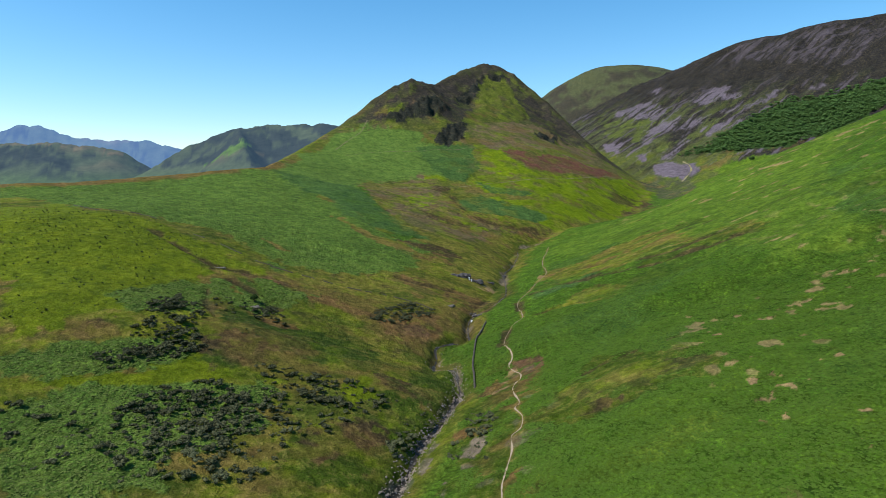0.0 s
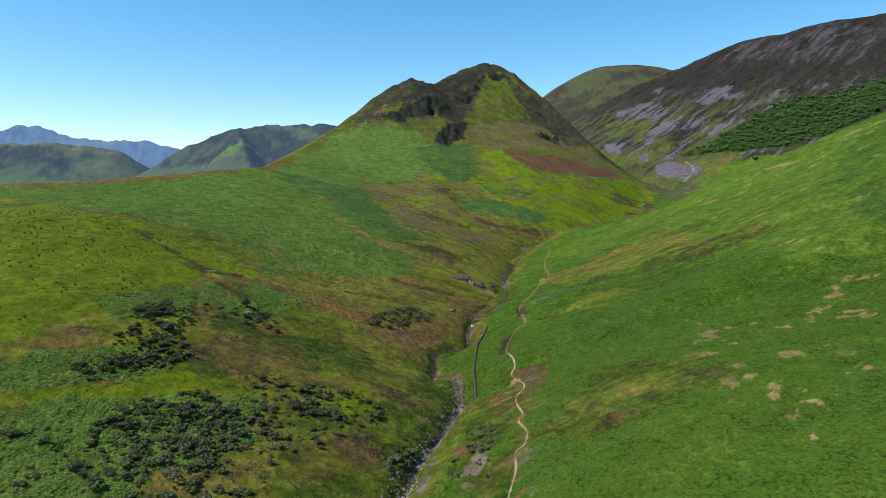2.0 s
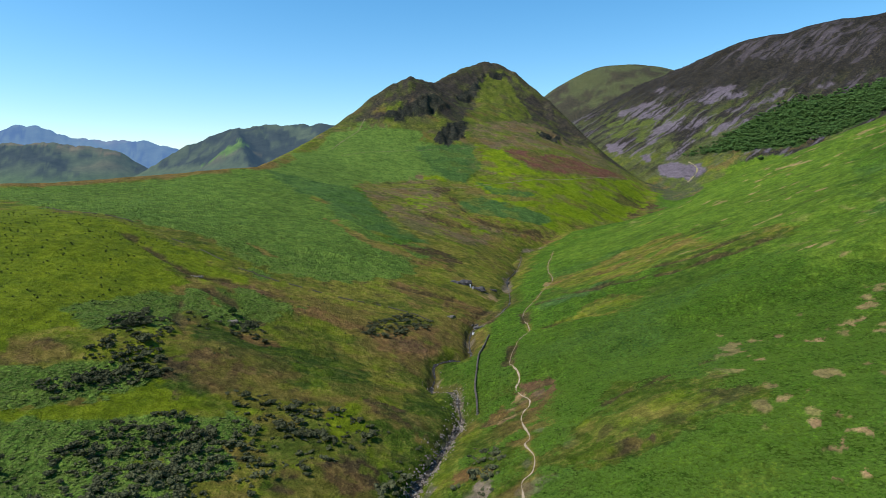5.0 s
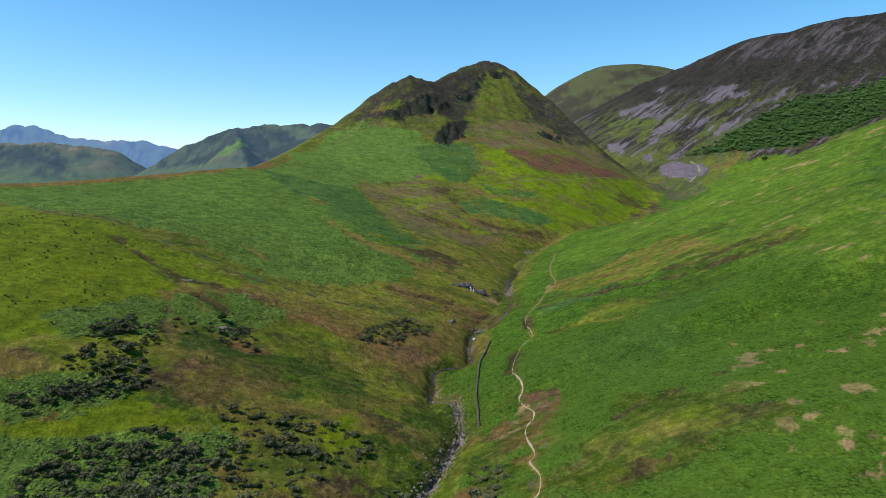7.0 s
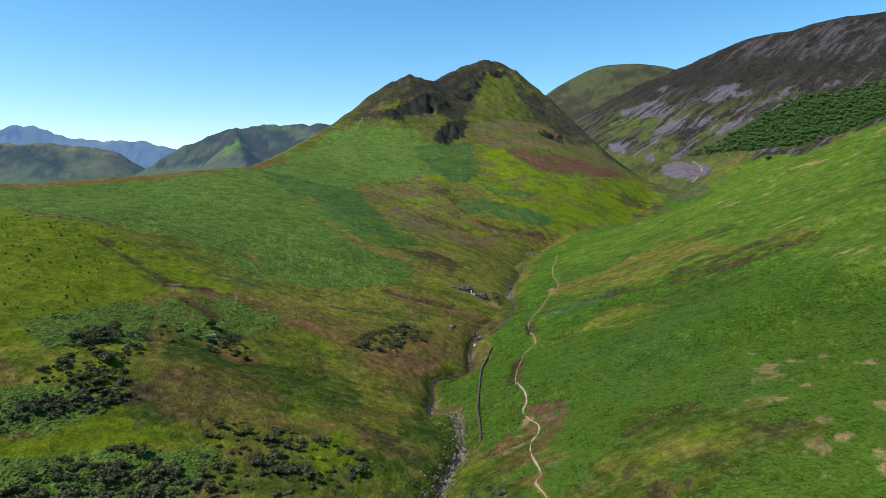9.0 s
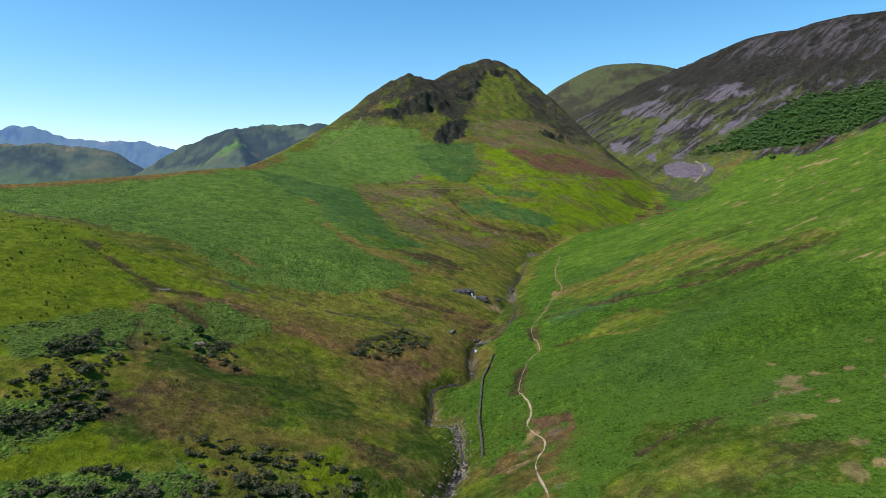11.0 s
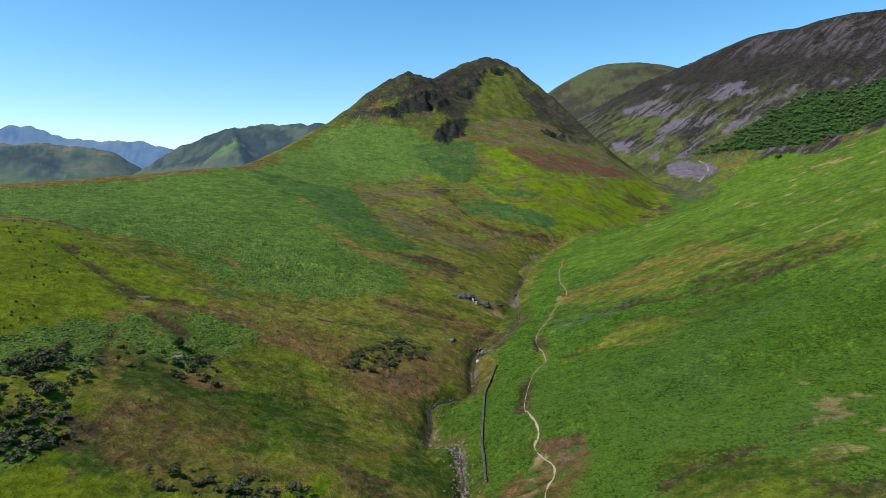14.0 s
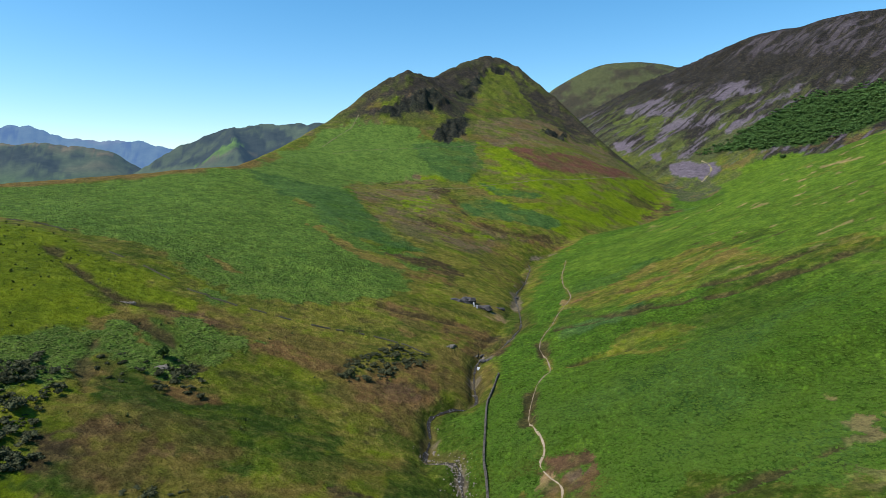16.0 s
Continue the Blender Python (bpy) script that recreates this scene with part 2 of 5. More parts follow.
patch("brown", 3, (-27, 226), (-14, 223), (-4, 214), (-17, 215))
patch("dead", 5, (-29, 377), (-4, 385), (32, 387), (27, 363), (-1, 357), (-24, 355))
patch("dead", 5, (11, 720), (27, 655), (103, 662), (118, 652), (88, 638), (31, 626), (-2, 672))
patch("wet", 3, (33, 437), (52, 442), (38, 380), (31, 411))
patch("fell_grass", 25, (331, 1018), (429, 1187), (460, 1135), (384, 912), (332, 901))
patch("lush", 8, (379, 929), (499, 1111), (541, 1097), (591, 1084), (319, 546), (343, 541), (329, 540), (277, 527), (242, 546))
patch("canopy", 8, (470, 1200), (560, 1208), (640, 1236), (700, 1252), (770, 1216), (880, 1190), (960, 1150), (765, 1105), (662, 1090), (603, 1103), (548, 1130), (505, 1172))
patch("scree", 12, (413, 1201), (465, 1174), (460, 1135), (433, 1115), (407, 1153))
patch("scree", 6, (370, 1358), (396, 1356), (373, 1303), (359, 1307))
patch("scree", 6, (399, 1260), (416, 1259), (404, 1223), (394, 1234))
patch("crags", 30, (721, 1682), (825, 1659), (943, 1617), (1030, 1504), (877, 1277), (821, 1306), (780, 1441), (723, 1591))
patch("flush", 4, (-42, 181), (-28, 205), (-5, 224), (-4, 197), (-14, 156), (-49, 141), (-46, 157))
patch("brown", 3, (-38, 175), (-26, 190), (-12, 195), (-24, 173), (-34, 159))
patch("gravel", 1.5, (7, 175), (11, 184), (14, 188), (11, 168), (8, 160), (5, 161))
patch("gravel", 1.2, (-1, 159), (1, 164), (2, 156), (0, 148))
patch("gravel", 1.2, (-8, 171), (-3, 193), (-1, 188), (-6, 162))
patch("flush", 3, (-2, 150), (3, 174), (13, 199), (23, 211), (20, 174), (13, 139))
patch("dead", 1.5, (16, 146), (19, 156), (19, 149), (16, 137))
patch("blue_bracken", 4, (-122, 163), (-90, 176), (-78, 180), (-76, 163), (-68, 154), (-64, 136), (-96, 126))
patch("blue_bracken", 4, (-134, 180), (-125, 192), (-93, 202), (-84, 194), (-102, 183), (-119, 173), (-129, 172))
patch("olive", 4, (-59, 204), (-28, 205), (-18, 203), (-26, 184), (-39, 181), (-51, 186))
# a furrow's line of shade, put in as a strip of darker bracken
patch("dark_bracken", 6, (-177, 648), (-134, 641), (-97, 661), (-63, 598), (-33, 525), (-12, 506), (-37, 480), (-72, 512), (-120, 578))
patch("tan", 6, (-88, 675), (-73, 728), (-27, 776), (-1, 743), (10, 672), (25, 641), (61, 642), (94, 651), (58, 612), (-9, 514), (-34, 535), (-59, 603))
patch("lime", 5, (-43, 648), (-13, 709), (-1, 667), (-21, 631), (-39, 630))
patch("lime", 4, (-27, 776), (5, 780), (2, 761), (-23, 754))
patch("lime", 4, (9, 627), (24, 633), (49, 621), (28, 607))
patch("brown", 4, (-16, 736), (8, 747), (10, 714), (-1, 703))
patch("brown", 4, (-16, 633), (-4, 632), (13, 590), (4, 587), (-8, 610))
patch("lime", 7, (34, 791), (81, 831), (121, 822), (150, 797), (191, 774), (202, 770), (142, 678), (99, 686), (70, 725), (42, 754))
patch("lime", 7, (47, 900), (81, 910), (126, 858), (207, 895), (309, 1023), (336, 979), (254, 831), (204, 777), (144, 800), (81, 831), (45, 813))
# dark bracken, with a band of shade on the fell put into its colour
patch("dark_bracken", 5, (-38, 862), (47, 900), (45, 813), (30, 760), (5, 780), (-15, 805), (-29, 828))
patch("dark_bracken", 5, (16, 699), (46, 731), (80, 714), (120, 704), (87, 675), (53, 669), (26, 666))
patch("dark_bracken", 4, (43, 780), (62, 773), (107, 775), (98, 755), (60, 746))
patch("tan", 6, (47, 981), (164, 1101), (251, 1113), (297, 1071), (219, 978), (139, 941), (73, 905), (44, 918))
patch("rust", 5, (85, 907), (137, 926), (219, 978), (309, 1023), (231, 928), (158, 873), (127, 864), (100, 881))
patch("olive", 5, (121, 926), (223, 1032), (251, 1037), (135, 917))
patch("heather", 6, (-111, 936), (-102, 964), (-69, 1001), (-3, 1155), (59, 1238), (90, 1254), (65, 1161), (46, 1058), (30, 974), (-18, 954), (-64, 938))
patch("olive", 5, (90, 1257), (124, 1260), (160, 1209), (170, 1141), (103, 1050), (54, 1037), (72, 1184))
patch("olive", 4, (-103, 951), (-74, 965), (-57, 976), (-65, 951), (-90, 942))
patch("olive", 4, (-57, 1009), (-25, 1073), (-16, 1050), (-52, 994))
patch("heather", 5, (123, 1254), (180, 1207), (239, 1143), (263, 1102), (213, 1068), (166, 1114), (142, 1190))
patch("bluff", 4, (-100, 944), (-61, 948), (-55, 930), (-87, 929))
patch("bluff", 4, (-66, 956), (-39, 981), (-11, 1016), (14, 1008), (-10, 963), (-61, 942))
patch("bluff", 4, (-11, 892), (4, 942), (37, 976), (30, 918), (5, 884))
patch("bluff", 4, (15, 1076), (62, 1197), (79, 1228), (65, 1161), (42, 1075))
patch("bluff", 4, (91, 1242), (118, 1248), (108, 1223), (92, 1223))
patch("bluff", 4, (152, 1051), (209, 1090), (190, 1039), (156, 1024))
patch("lime_fell", 10, (399, 1537), (463, 1470), (480, 1394), (421, 1340), (385, 1415))
patch("lime_fell", 10, (430, 1266), (491, 1286), (454, 1231), (431, 1225))
patch("scree_runs", 9, (430, 1576), (511, 1577), (526, 1481), (496, 1416), (461, 1446))
patch("scree_runs", 9, (448, 1371), (527, 1375), (490, 1313), (432, 1312))
patch("scree_runs", 9, (506, 1330), (559, 1340), (537, 1299), (501, 1299))
patch("scree_runs", 9, (525, 1271), (595, 1269), (586, 1235), (531, 1231))
patch("scree_runs", 9, (436, 1240), (510, 1281), (507, 1252), (446, 1209))
patch("scree_runs", 9, (631, 1299), (709, 1312), (690, 1289), (636, 1277))
patch("scree_runs", 9, (573, 1422), (630, 1457), (664, 1425), (585, 1380))
patch("scree_runs", 9, (517, 1638), (580, 1620), (548, 1571))
patch("scree_runs", 9, (738, 1297), (788, 1291), (763, 1276))
patch("scree_runs", 9, (807, 1280), (854, 1289), (831, 1269))
patch("scree_runs", 9, (625, 1391), (670, 1388), (640, 1351), (615, 1358))
patch("scree", 5, (405, 1202), (440, 1195), (463, 1152), (440, 1119), (409, 1151))
patch("scree", 4, (360, 1387), (379, 1371), (369, 1322), (354, 1335))
patch("rough", 4, (66, 401), (76, 424), (93, 416), (120, 433), (149, 424), (159, 412), (146, 368), (123, 363), (99, 370), (81, 391))
patch("dead", 3, (68, 406), (78, 416), (95, 399), (102, 385), (86, 389), (75, 401))
patch("wet", 3, (111, 341), (132, 340), (148, 339), (161, 333), (158, 325), (141, 327), (125, 327), (112, 332))
patch("wet", 3, (138, 414), (164, 423), (178, 414), (172, 402), (152, 405))
patch("olive", 3, (70, 312), (81, 315), (89, 307), (83, 297), (70, 301))
patch("rough", 2, (45, 300), (56, 304), (69, 304), (65, 299), (53, 297))
patch("dark_bracken", 3, (53, 359), (70, 346), (90, 349), (88, 336), (71, 333), (53, 340))
patch("wet", 3, (40, 428), (52, 414), (44, 368), (37, 379))
patch("flush", 3, (39.1, 188.0), (54.7, 201.4), (71.7, 187.8), (81.2, 174.6), (73.2, 162.4), (50.1, 160.6), (33.6, 171.0))
patch("olive", 3, (38.8, 181.2), (48.8, 187.2), (64.0, 183.0), (57.1, 172.5), (42.2, 169.9))
patch("brown", 2.5, (61.1, 173.0), (68.8, 175.6), (78.9, 175.1), (75.1, 169.9), (63.7, 167.4), (58.2, 166.6))
patch("brown", 2, (38.1, 168.4), (44.2, 168.2), (49.7, 166.2), (44.2, 164.1), (39.0, 165.1))
patch("wet", 3, (-92.4, 245.4), (-79.7, 241.8), (-62.2, 238.2), (-45.3, 235.6), (-25.7, 241.4), (-24.1, 227.0), (-43.1, 224.7), (-63.3, 221.8), (-83.1, 224.2))
patch("wet", 3, (-98, 292), (-92, 293), (-81, 284), (-74, 284), (-72, 272), (-79, 271), (-88, 278))
patch("wet", 4, (-92.3, 244.8), (-86, 255), (-70, 250), (-54, 257), (-30, 262), (-27.2, 243.7), (-53.6, 231.8), (-78.3, 225.4))
patch("peat", 2, (-107, 299), (-99, 308), (-87, 309), (-73, 304), (-77, 299), (-88, 301), (-101, 296))
patch("brown", 2, (-128, 301), (-121, 307), (-109, 300), (-113, 292), (-123, 296))
patch("brown", 2, (-153, 326), (-146, 325), (-138, 317), (-146, 320))
patch("blue_bracken", 3, (-110, 282), (-104, 289), (-95, 278), (-87, 277), (-75, 269), (-70, 261), (-79, 259), (-87, 258), (-96, 263), (-103, 270))
patch("blue_bracken", 2.5, (-94, 298), (-89, 304), (-76, 298), (-68, 297), (-69, 289), (-78, 287), (-88, 290))
patch("blue_bracken", 2.5, (-98, 338), (-84, 335), (-85, 322), (-93, 321))
patch("blue_bracken", 3, (-123.0, 246.8), (-115, 260), (-108, 257), (-100.4, 246.2), (-102.5, 238.5), (-107.6, 237.5), (-111.6, 231.1))
patch("dead", 2.5, (-103, 261), (-100, 262), (-92.0, 247.7), (-93.2, 242.5), (-99, 253))
patch("dead", 3, (-71, 262), (-64, 264), (-62, 252), (-66.6, 246.8), (-74.1, 248.1))
patch("dead", 3, (-66, 296), (-57, 301), (-48, 296), (-34, 294), (-42, 288), (-54, 288), (-62, 290))
patch("dead", 3, (-31, 289), (-18, 303), (-4, 321), (0, 300), (-14, 277), (-25, 278))
patch("peat", 2.5, (-26, 285), (-15, 296), (-7, 291), (-16, 280))
patch("dead", 3, (-31, 377), (-17, 384), (-4, 380), (-16, 370), (-27, 370))
patch("dead", 3, (-20, 353), (-5, 370), (21, 377), (5, 355), (-15, 345))
patch("dead", 3, (-48, 452), (-28, 460), (-14, 455), (8, 451), (-4, 443), (-27, 442))
patch("brown", 3, (-37, 473), (-8, 493), (7, 484), (18, 470), (0, 464), (-22, 464))
patch("strip", 3, (-96, 506), (-82, 504), (-50, 467), (-29, 470), (-13, 451), (-28, 450), (-48, 446), (-69, 471))
patch("strip", 2, (-113, 382), (-105, 378), (-95, 371), (-101, 368))
patch("dead", 2.5, (3, 346), (13, 363), (17, 352), (5, 339))
patch("gravel", 1, (12, 340), (25, 347), (22, 338), (15, 337))
patch("earth", 1.2, (21, 406), (33, 420), (38, 411), (27, 401))
patch("brown", 3, (18, 367), (29, 390), (33, 360), (25, 341), (18, 354))
patch("brown", 2.5, (-97.0, 213.7), (-82.0, 216.8), (-61.2, 218.0), (-61.2, 208.9), (-77.4, 200.8), (-83.8, 204.1), (-94.0, 207.4))
patch("brown", 2, (-124.4, 211.0), (-117.8, 215.6), (-114.8, 209.0), (-119.0, 205.5))
patch("brown", 2.5, (-28.7, 184.4), (-17.6, 199.7), (-6.5, 202.2), (-12.3, 186.4), (-21.4, 176.5))
patch("brown", 2.5, (-40.7, 162.4), (-42.2, 176.0), (-35.0, 184.9), (-28.7, 184.4), (-29.9, 166.6))
patch("wet", 2.5, (-14.4, 183.3), (-5.5, 199.1), (1.5, 223.7), (3.7, 243.6), (-9, 251), (-15.8, 221.0), (-7.6, 207.4), (-18.4, 176.6))
patch("field", 3, (-91.6, 190.6), (-84.3, 201.1), (-79.7, 196.3), (-85.8, 190.2))
patch("field", 3, (-116.4, 175.0), (-98.2, 183.9), (-79.0, 192.8), (-66.3, 196.0), (-89.4, 181.8), (-105.1, 173.3), (-112.7, 169.8))
patch("field", 2.5, (-38.8, 207.7), (-27.4, 222.3), (-23.1, 206.1), (-30.5, 195.3))
patch("blue_bracken", 3, (-129.2, 193.1), (-117.9, 193.2), (-104.4, 195.0), (-93.8, 190.2), (-104.7, 182.0), (-117.4, 176.5))
patch("blue_bracken", 3, (-111.8, 168.5), (-105.0, 173.1), (-90.5, 178.1), (-74.6, 182.7), (-59.9, 184.5), (-53.6, 176.9), (-59.0, 155.7), (-94.9, 144.6))
patch("olive", 2.5, (-76.4, 170.3), (-67.8, 173.7), (-61.5, 161.8), (-67.6, 157.4))
patch("blue_bracken", 3, (-127.5, 238.7), (-118, 258), (-103, 256), (-96.2, 248.0), (-106.4, 233.4), (-119.3, 227.6))
patch("gravel", 1, (5.7, 168.6), (10.0, 178.7), (12.4, 170.5), (8.4, 164.9))
patch("dead", 1.2, (2.9, 189.1), (7.7, 188.3), (13.9, 181.3), (10.3, 178.4), (3.6, 183.0))
patch("dead", 1.5, (12.4, 219.0), (21.1, 230.1), (24.8, 221.5), (16.3, 211.1))
patch("earth", 1.2, (24.2, 227.9), (26.7, 237.7), (30.6, 231.7), (27.8, 218.4))
patch("peat", 1.2, (27.6, 240.5), (33.9, 240.9), (38.0, 236.7), (37.7, 219.4), (32.2, 216.5), (29.4, 230.6))
patch("bracken", 2, (9.7, 196.1), (23.9, 202.1), (22.3, 196.1), (11.1, 190.4))
# dark heather on the middle fells, with shade put into its colour
patch("bluff", 14, (-729, 2548), (-720, 2441), (-755, 2494))
patch("bluff", 14, (-974, 2395), (-829, 2445), (-794, 2585), (-766, 2463), (-792, 2337), (-909, 2366))
patch("bluff", 14, (-1982, 2844), (-1800, 2796), (-1618, 2705), (-1626, 2671), (-1882, 2698))
patch("lush", 14, (-904, 2352), (-733, 2283), (-728, 2429))
# east of the spur: heather and the spur's shade as one dark colour
patch("bluff", 16, (-858, 2605), (-805, 2460), (-740, 2300), (-660, 2150), (-450, 2150), (-280, 2640), (-420, 2600), (-600, 2540), (-700, 2590), (-790, 2600))
patch("bluff", 16, (-880, 2600), (-830, 2460), (-790, 2370), (-900, 2350), (-1050, 2420), (-1150, 2480), (-1050, 2550))
patch("fell_grass", 16, (-640, 2610), (-560, 2600), (-470, 2480), (-520, 2440), (-610, 2520))
patch("bluff", 20, (-2500, 2860), (-1950, 2830), (-1720, 2790), (-1600, 2700), (-1900, 2640), (-2500, 2640))
patch("tan", 20, (-2500, 2900), (-1500, 2900), (-1420, 2830), (-1600, 2850), (-2000, 2860))
patch("brown", 3, (-88, 220), (-74, 229), (-59, 222), (-65, 211), (-80, 210), (-93, 206), (-97, 211))
patch("wet", 3, (-88, 201), (-78, 208), (-62, 209), (-46, 210), (-84, 195))
patch("wet", 3, (-91, 248), (-84, 254), (-69, 247), (-56, 252), (-58, 238), (-75, 231))


# ---- materials ----
def nodes_of(name, rough=0.9, gloss=0.15):
    m = bpy.data.materials.new(name)
    m.use_nodes = True
    t = m.node_tree
    b = t.nodes["Principled BSDF"]
    b.inputs["Roughness"].default_value = rough
    b.inputs["Specular IOR Level"].default_value = gloss
    return m, t, b


def node(t, kind, links=(), **values):
    n = t.nodes.new(kind)
    for k, v in values.items():
        n.inputs[k.replace("_", " ")].default_value = v
    for src, socket in links:
        t.links.new(src, n.inputs[socket])
    return n


def maths(t, how, a, b):
    n = t.nodes.new("ShaderNodeMath")
    n.operation = how
    for i, v in enumerate((a, b)):
        if isinstance(v, (int, float)):
            n.inputs[i].default_value = v
        else:
            t.links.new(v, n.inputs[i])
    return n.outputs[0]


def spread(t, fac, low, high):
    """A factor from 0..1 laid between two values."""
    return maths(t, "ADD", maths(t, "MULTIPLY", fac, high - low), low)


def speckled(name, colour, size, amount=0.5, rough=0.9, bump=0.3, second=None, gloss=0.15):
    """A plain surface with two scales of mottling, in metres, and a fine relief."""
    m, t, b = nodes_of(name, rough, gloss)
    place = t.nodes.new("ShaderNodeNewGeometry").outputs["Position"]
    fine = node(t, "ShaderNodeTexNoise", [(place, "Vector")], Scale=1 / size, Detail=5.0, Roughness=0.65)
    broad = node(t, "ShaderNodeTexNoise", [(place, "Vector")], Scale=0.15 / size, Detail=3.0)
    mix = node(t, "ShaderNodeMix")
    mix.data_type = "RGBA"
    t.links.new(broad.outputs[0], mix.inputs[0])
    mix.inputs[6].default_value = (*colour, 1)
    mix.inputs[7].default_value = (*(second or [c * 0.7 for c in colour]), 1)
    one = t.nodes.new("ShaderNodeObjectInfo").outputs["Random"]
    val = maths(t, "MULTIPLY", spread(t, fine.outputs[0], 1 - amount, 1 + amount), spread(t, one, 0.75, 1.25))
    hsv = node(t, "ShaderNodeHueSaturation", [(mix.outputs[2], "Color"), (val, "Value")])
    t.links.new(hsv.outputs[0], b.inputs["Base Color"])
    bp = node(t, "ShaderNodeBump", [(fine.outputs[0], "Height")], Strength=bump, Distance=size)
    t.links.new(bp.outputs[0], b.inputs["Normal"])
    return m


def turf():
    """Fell vegetation: the plant cover's own colour, broken by tufts, blades and clumps of fronds, the shade in their
    gaps painted in.
    """
    m, t, b = nodes_of("turf", 0.95, 0.06)
    place = t.nodes.new("ShaderNodeNewGeometry").outputs["Position"]
    cover, tuft = t.nodes.new("ShaderNodeAttribute"), t.nodes.new("ShaderNodeAttribute")
    cover.attribute_name, tuft.attribute_name = "cover", "tuft"
    part = node(t, "ShaderNodeSeparateColor", [(tuft.outputs["Color"], "Color")])
    frond, stems = part.outputs[0], part.outputs[2]
    warp = node(t, "ShaderNodeTexNoise", [(place, "Vector")], Scale=0.5, Detail=2.0)
    bent = node(t, "ShaderNodeVectorMath", [(place, 0), (warp.outputs["Color"], 1)])
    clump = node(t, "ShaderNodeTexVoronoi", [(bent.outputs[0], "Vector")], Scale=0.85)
    blades = node(t, "ShaderNodeTexNoise", [(place, "Vector")], Scale=1.7, Detail=6.0, Roughness=0.75)
    patchy = node(t, "ShaderNodeTexNoise", [(place, "Vector")], Scale=0.11, Detail=5.0, Roughness=0.6)
    broad = node(t, "ShaderNodeTexNoise", [(place, "Vector")], Scale=0.018, Detail=4.0, Roughness=0.6)
    tussocks = node(t, "ShaderNodeTexNoise", [(place, "Vector")], Scale=0.33, Detail=6.0, Roughness=0.7)
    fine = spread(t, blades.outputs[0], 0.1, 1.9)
    # gaps between frond clumps coloured darker, for litter and the shade there
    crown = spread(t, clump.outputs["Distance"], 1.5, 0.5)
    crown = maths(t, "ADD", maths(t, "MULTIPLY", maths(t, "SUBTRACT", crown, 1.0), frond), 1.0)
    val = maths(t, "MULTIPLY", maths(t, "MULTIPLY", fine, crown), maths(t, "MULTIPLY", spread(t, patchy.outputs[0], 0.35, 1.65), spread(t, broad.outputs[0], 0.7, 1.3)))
    # wide tussock contrast puts the shadows inside tufts into the colour
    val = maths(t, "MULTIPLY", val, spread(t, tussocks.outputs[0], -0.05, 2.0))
    hue = maths(t, "ADD", spread(t, patchy.outputs[0], 0.03, -0.03), 0.5)
    # straw and dead stems showing between the green
    flecks = node(t, "ShaderNodeTexNoise", [(place, "Vector")], Scale=0.75, Detail=4.0, Roughness=0.7)
    dry = maths(t, "MULTIPLY", maths(t, "SUBTRACT", maths(t, "ADD", maths(t, "MULTIPLY", tussocks.outputs[0], 0.5), maths(t, "MULTIPLY", flecks.outputs[0], 0.5)), 0.50), 8.0)
    dry = maths(t, "MULTIPLY", maths(t, "MINIMUM", maths(t, "MAXIMUM", dry, 0.0), 0.6), stems)
    straw = node(t, "ShaderNodeMix")
    straw.data_type = "RGBA"
    t.links.new(dry, straw.inputs[0])
    t.links.new(cover.outputs["Color"], straw.inputs[6])
    straw.inputs[7].default_value = (0.205, 0.150, 0.045, 1)
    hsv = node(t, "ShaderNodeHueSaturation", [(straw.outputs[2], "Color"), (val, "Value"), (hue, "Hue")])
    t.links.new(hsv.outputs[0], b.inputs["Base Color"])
    high = maths(t, "SUBTRACT", maths(t, "ADD", maths(t, "MULTIPLY", blades.outputs[0], 0.6), maths(t, "MULTIPLY", tussocks.outputs[0], 2.4)), maths(t, "MULTIPLY", clump.outputs["Distance"], frond))
    bp = node(t, "ShaderNodeBump", [(high, "Height")], Strength=1.0, Distance=0.8)
    t.links.new(bp.outputs[0], b.inputs["Normal"])
    return m


def brook_water():
    m, t, b = nodes_of("brook_water", 0.45, 0.15)
    place = t.nodes.new("ShaderNodeNewGeometry").outputs["Position"]
    run = node(t, "ShaderNodeTexNoise", [(place, "Vector")], Scale=1.3, Detail=5.0, Roughness=0.7)
    ramp = node(t, "ShaderNodeValToRGB", [(run.outputs[0], 0)])
    ramp.color_ramp.elements[0].position, ramp.color_ramp.elements[0].color = 0.57, (0.030, 0.024, 0.016, 1)
    ramp.color_ramp.elements[1].position, ramp.color_ramp.elements[1].color = 0.74, (0.55, 0.55, 0.56, 1)
    t.links.new(ramp.outputs[0], b.inputs["Base Color"])
    bp = node(t, "ShaderNodeBump", [(run.outputs[0], "Height")], Strength=0.6, Distance=0.3)
    t.links.new(bp.outputs[0], b.inputs["Normal"])
    return m


